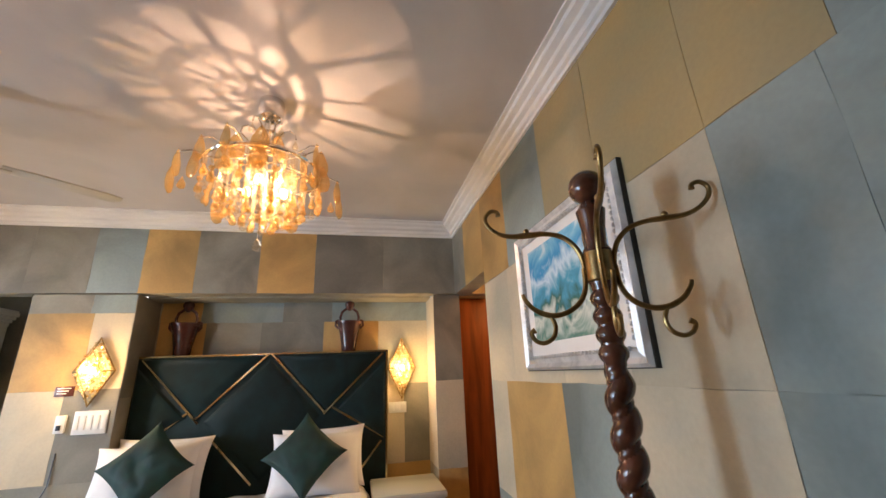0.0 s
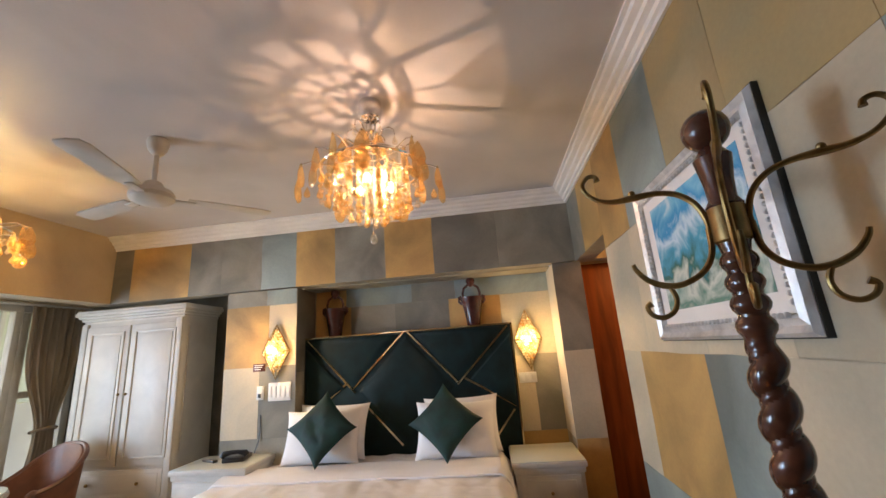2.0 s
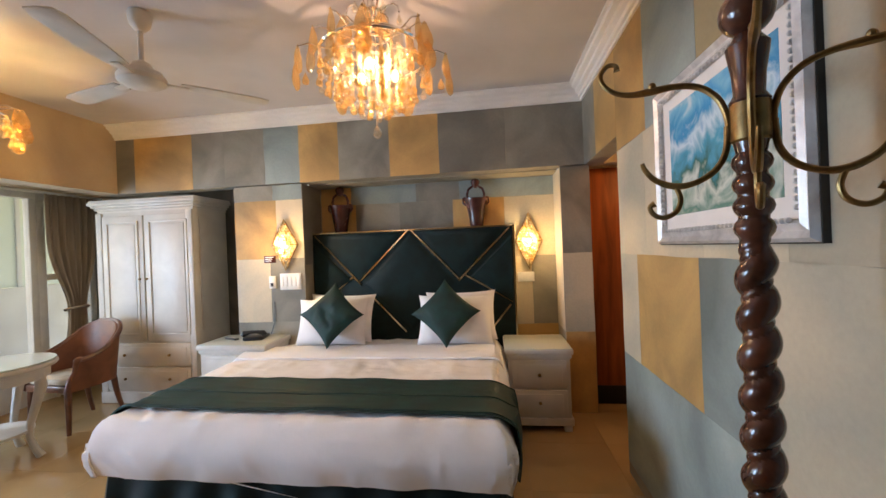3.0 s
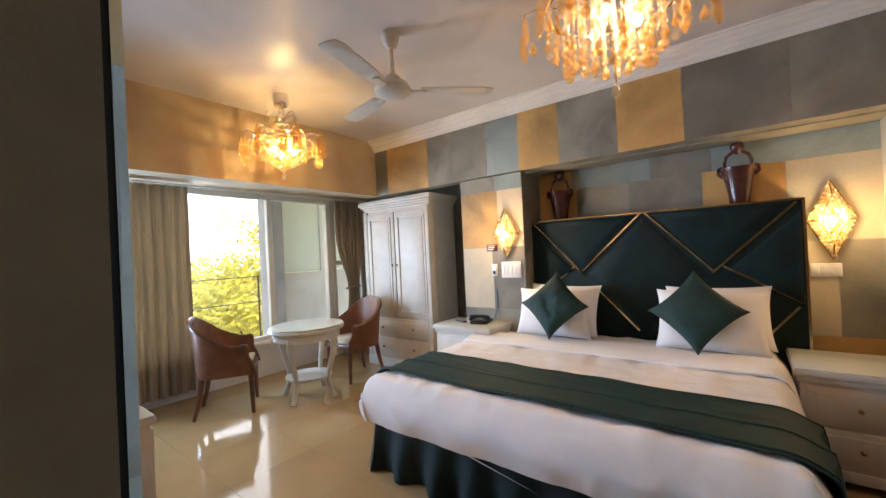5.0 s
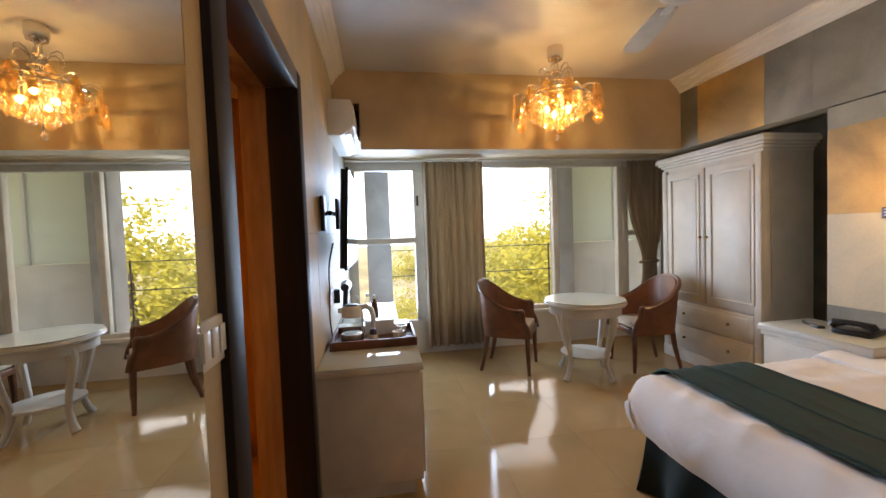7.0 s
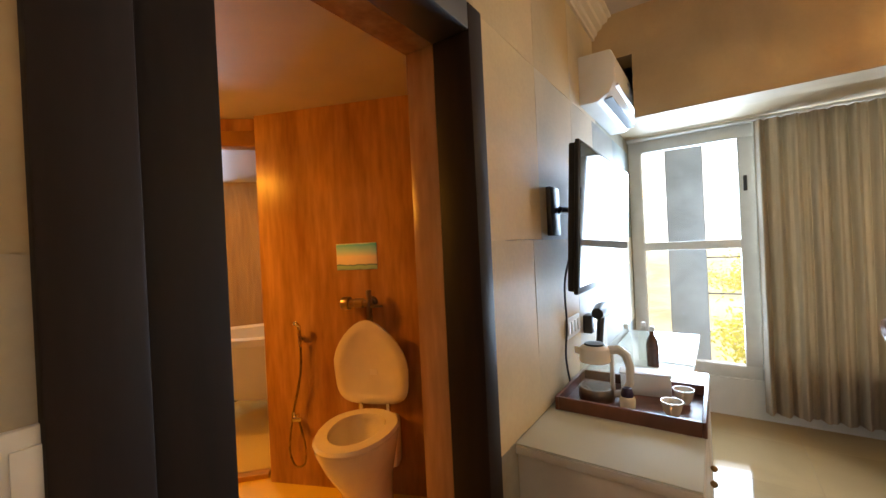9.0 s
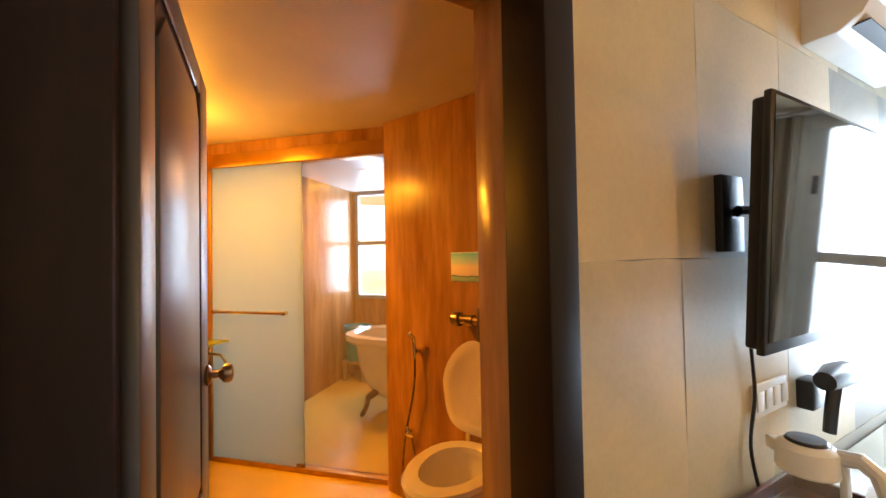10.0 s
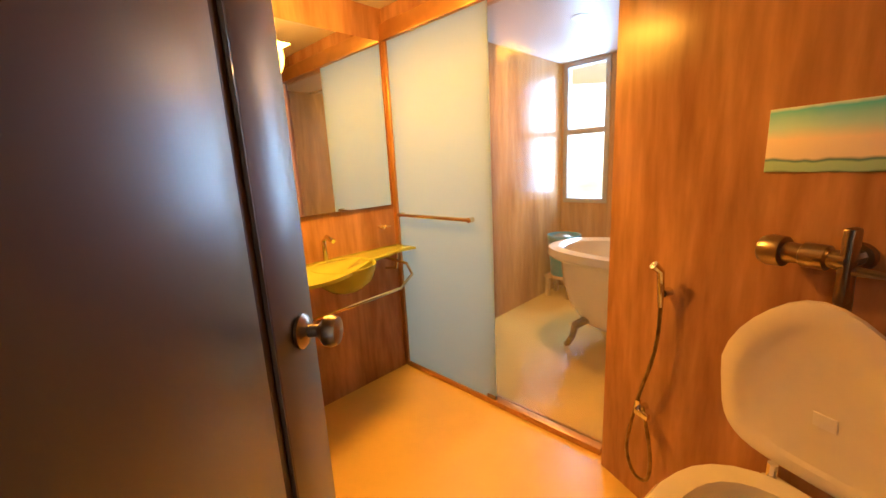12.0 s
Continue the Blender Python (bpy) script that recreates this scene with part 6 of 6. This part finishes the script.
for i, (x, y, z0, h) in enumerate(((-11, 6.6, -7.5, 9.6), (-15, 4.2, -8.5, 8.6), (-19, 6.5, -8.5, 9.2), (-14, 8.5, -8, 10.2), (-26, 8.0, -8, 9.5), (-30, 5.5, -8, 9.0))):
    tree(x, y, z0, h, i + 1, "leafy sunlit green tree on the slope outside")
# out-of-view slab, added only to shade the balcony glazing from the sun
wall("balcony_sun_block", (-5.4, -3.752, -1.0, 9.0, 2.7, 2.95), (-3.752, -1.8, 4.72, 9.0, 2.7, 2.95), material=M_CONCRETE, label="unseen pale rendered slab added to keep the sun off the balcony")
post = whole("balcony_column", block(-4.95, -4.65, 3.36, 3.62, -0.2, 2.6, 0.01), M_GREYPOST, "grey concrete column outside the window", "column")
parapet = whole("balcony_wall", block(-4.95, -4.8, 3.62, 5.4, -0.2, 1.22, 0.01), M_CONCRETE, "white rendered balcony wall outside the window", "wall")
screen2 = thing("balcony_glazing", "pale frosted glazing above the balcony wall", "glazing")
part("pane", block(-4.9, -4.885, 3.62, 5.3, 1.225, 2.6), clear("frosted_outdoor_glass", (0.8, 0.85, 0.78), 0.95, 0.4, (0.76, 0.84, 0.74)), screen2)
part("frame", block(-4.93, -4.86, 4.45, 4.5, 1.22, 2.6, 0.004), M_ALU, screen2)
balc = whole("balcony_slab", block(-5.1, GLASS_X - 0.1, 0.2, 5.4, -0.4, -0.2), M_CONCRETE, "pale concrete balcony floor outside the window", "balcony")
post2 = whole("facade_pier", block(-5.3, -4.9, 0.42, 0.78, -0.2, 2.7, 0.01), M_GREYPOST, "grey concrete pier outside the casement window", "column")
rl = thing("balcony_railing", "thin dark wire balcony railing", "railing", (-5.0, 2.0, -0.2))
for z in (1.0, 1.4):
    part("wire", tube([(0, -1.3, z), (0, 1.4, z)], 0.007, 6), M_BLACK, rl)
for y in (-1.25, 1.35):
    part("railing_post", tube([(0, y, 0), (0, y, 1.42)], 0.014, 8), M_BLACK, rl)

# ---- wall panels and floor tiles ----


def panel_mesh(w, h, seed):
    """A thin stone panel with slightly wavering edges."""
    rnd = random.Random(seed)
    bm = bmesh.new()
    out = []
    for (ax, az), (bx, bz) in (((0, 0), (w, 0)), ((w, 0), (w, h)), ((w, h), (0, h)), ((0, h), (0, 0))):
        for i in range(4):
            f = i / 4
            j = 0.0 if i == 0 else 0.004
            out.append((ax + (bx - ax) * f + rnd.uniform(-j, j), az + (bz - az) * f + rnd.uniform(-j, j)))
    g = 0.0005
    cx, cz = w / 2, h / 2
    low = [bm.verts.new((cx + (x - cx) * (1 - g / w), 0.0, cz + (z - cz) * (1 - g / h))) for x, z in out]
    top = [bm.verts.new((cx + (x - cx) * (1 - 3 * g / w), -0.003, cz + (z - cz) * (1 - 3 * g / h))) for x, z in out]
    n = len(out)
    bm.faces.new(top)
    for i in range(n):
        bm.faces.new((low[i], low[(i + 1) % n], top[(i + 1) % n], top[i]))
    return bm


PANEL = {"o": M_OCHRE, "s": M_SLATE, "t": M_TEAL, "a": M_SAND, "w": M_OLIVE, "y": M_BUFF}
count = [0]


def panels(parent, m, rows):
    """rows: (z0, z1, ((x0, x1, kind), ...)) in the wall's own plane, facing its -y."""
    for z0, z1, cells in rows:
        for x0, x1, kind in cells:
            count[0] += 1
            ob = part("stone_panel", panel_mesh(x1 - x0, z1 - z0, count[0]), PANEL[kind], parent, smooth=False)
            ob.matrix_world = m @ pose(x0, 0, z0)


CB = CEIL - 0.1
panels(wall_north, pose(0, NORTH, 0), (
    (SOFFIT, CB, ((BEAM, -2.25, "s"), (-2.25, -1.6, "o"), (-1.6, -1.25, "s"), (-1.25, -0.82, "s"), (-0.82, -0.46, "t"), (-0.46, -0.06, "o"), (-0.06, 0.44, "s"), (0.44, 0.91, "o"), (0.91, 1.52, "s"), (1.52, EAST, "s"))),
    (2.04, SOFFIT - 0.012, ((-1.158, -0.75, "s"), (-0.75, -0.447, "t"))),
    (1.47, 2.04, ((-1.158, -0.72, "o"), (-0.72, -0.447, "a"))),
    (0.85, 1.47, ((-1.158, -0.8, "a"), (-0.8, -0.447, "s"))),
    (0.0, 0.85, ((-1.158, -0.447, "s"),)),
    (1.42, SOFFIT - 0.012, ((1.989, 2.236, "s"),)), (0.72, 1.42, ((1.989, 2.236, "a"),)), (0.0, 0.72, ((1.989, 2.236, "o"),))))
panels(wall_north, pose(0, 4.05, 0), (
    (2.0, 2.185, ((-0.43, -0.1, "o"), (-0.1, 0.6, "t"), (0.6, 1.05, "s"), (1.05, 1.985, "t"))),
    (1.4, 2.0, ((-0.43, -0.05, "o"), (-0.05, 0.42, "s"), (0.42, 0.98, "s"), (0.98, 1.5, "o"), (1.5, 1.985, "a"))),
    (0.72, 1.4, ((1.5, 1.75, "a"), (1.75, 1.985, "s"))), (0.0, 0.72, ((1.5, 1.985, "o"),))))
panels(wall_north, pose(-0.445, 0, 0, 0, 0, 90), ((1.4, 2.185, ((NORTH + 0.002, 4.045, "s"),)),))
panels(wall_north, pose(1.987, 0, 0, 0, 0, -90), ((0.72, 2.185, ((-4.045, -NORTH - 0.002, "a"),)),))
panels(wall_east, pose(EAST, 0, 0, 0, 0, -90), (
    (2.19, CB, ((-3.648, -3.25, "s"), (-3.25, -2.742, "o"))),
    (2.09, CB, ((-2.738, -2.26, "o"), (-2.26, -1.73, "t"), (-1.73, -1.28, "w"), (-1.28, -0.81, "w"), (-0.81, -0.5, "w"), (-0.5, 0.4, "t"), (0.4, 1.5, "t"))),
    (1.425, 2.09, ((-2.738, -2.3, "a"), (-2.3, -1.73, "a"), (-1.73, -1.28, "a"), (-1.28, -0.81, "a"), (-0.81, -0.54, "t"), (-0.54, 0.1, "t"), (0.1, 0.8, "o"), (0.8, 1.5, "t"))),
    (0.79, 1.425, ((-2.738, -2.45, "a"), (-2.45, -1.77, "o"), (-1.77, -1.4, "t"), (-1.4, -0.81, "a"), (-0.81, 0.1, "t"), (0.1, 0.8, "a"), (0.8, 1.5, "s"))),
    (0.08, 0.79, ((-2.738, -2.05, "t"), (-2.05, -1.5, "t"), (-1.5, -0.81, "a"), (-0.81, 0.3, "t"), (0.3, 1.5, "o")))))
panels(wall_south, pose(0, SOUTH, 0, 0, 0, 180), (
    (2.21, CB, ((-0.105, 0.3, "a"), (0.3, 0.87, "y"), (0.87, 1.385, "y"), (1.385, 1.9, "y"), (1.9, 2.45, "a"))),
    (1.463, 2.21, ((0.887, 1.385, "y"), (1.385, 1.9, "a"), (1.9, 2.35, "a"), (2.35, 2.95, "s"), (2.95, 3.59, "t"))),
    (0.74, 1.463, ((0.887, 1.29, "y"), (1.29, 1.9, "y"), (1.9, 2.5, "a"), (2.5, 3.1, "s"), (3.1, 3.59, "a"))),
    (0.0, 0.74, ((0.887, 1.04, "s"), (2.2, 3.59, "s")))))
panels(wall_mirror_side, PIER @ pose(0, 0, 0, 0, 0, 180), ((2.21, CB, ((-0.818, -0.4, "o"), (-0.4, 0.018, "a"))), (1.463, 2.21, ((-0.102, 0.018, "y"),)), (0.74, 1.463, ((-0.102, 0.018, "a"),)), (0.0, 0.74, ((-0.102, 0.018, "a"),))))
panels(wall_alcove, pose(0, 4.4, 0), ((0.0, SOFFIT, ((-3.59, -2.9, "s"), (-2.9, -2.0, "s"), (-2.0, -1.15, "s"))),))

tile_bm = block(-0.2994, 0.2994, -0.2994, 0.2994, -0.004, 0.0, 0.0005)
bmesh.ops.recalc_face_normals(tile_bm, faces=tile_bm.faces)
tile_me = bpy.data.meshes.new("floor_tile")
tile_bm.to_mesh(tile_me)
tile_bm.free()
tile_me.materials.append(M_FLOOR)
for i in range(12):
    for j in range(8):
        x, y = -3.55 + 0.6 * i, 0.4 + 0.6 * j
        if x < 3.2 and y < 4.6 and (x < 2.3 or y > 2.6):
            t = new("floor_tile", tile_me)
            t.parent = floor
            t.location = (x, y, 0)
for i in range(3):
    for j in range(4):
        t = new("floor_tile", tile_me)
        t.parent = floor_entry
        t.location = (1.29 + 0.6 * i, -0.205 - 0.6 * j, 0)
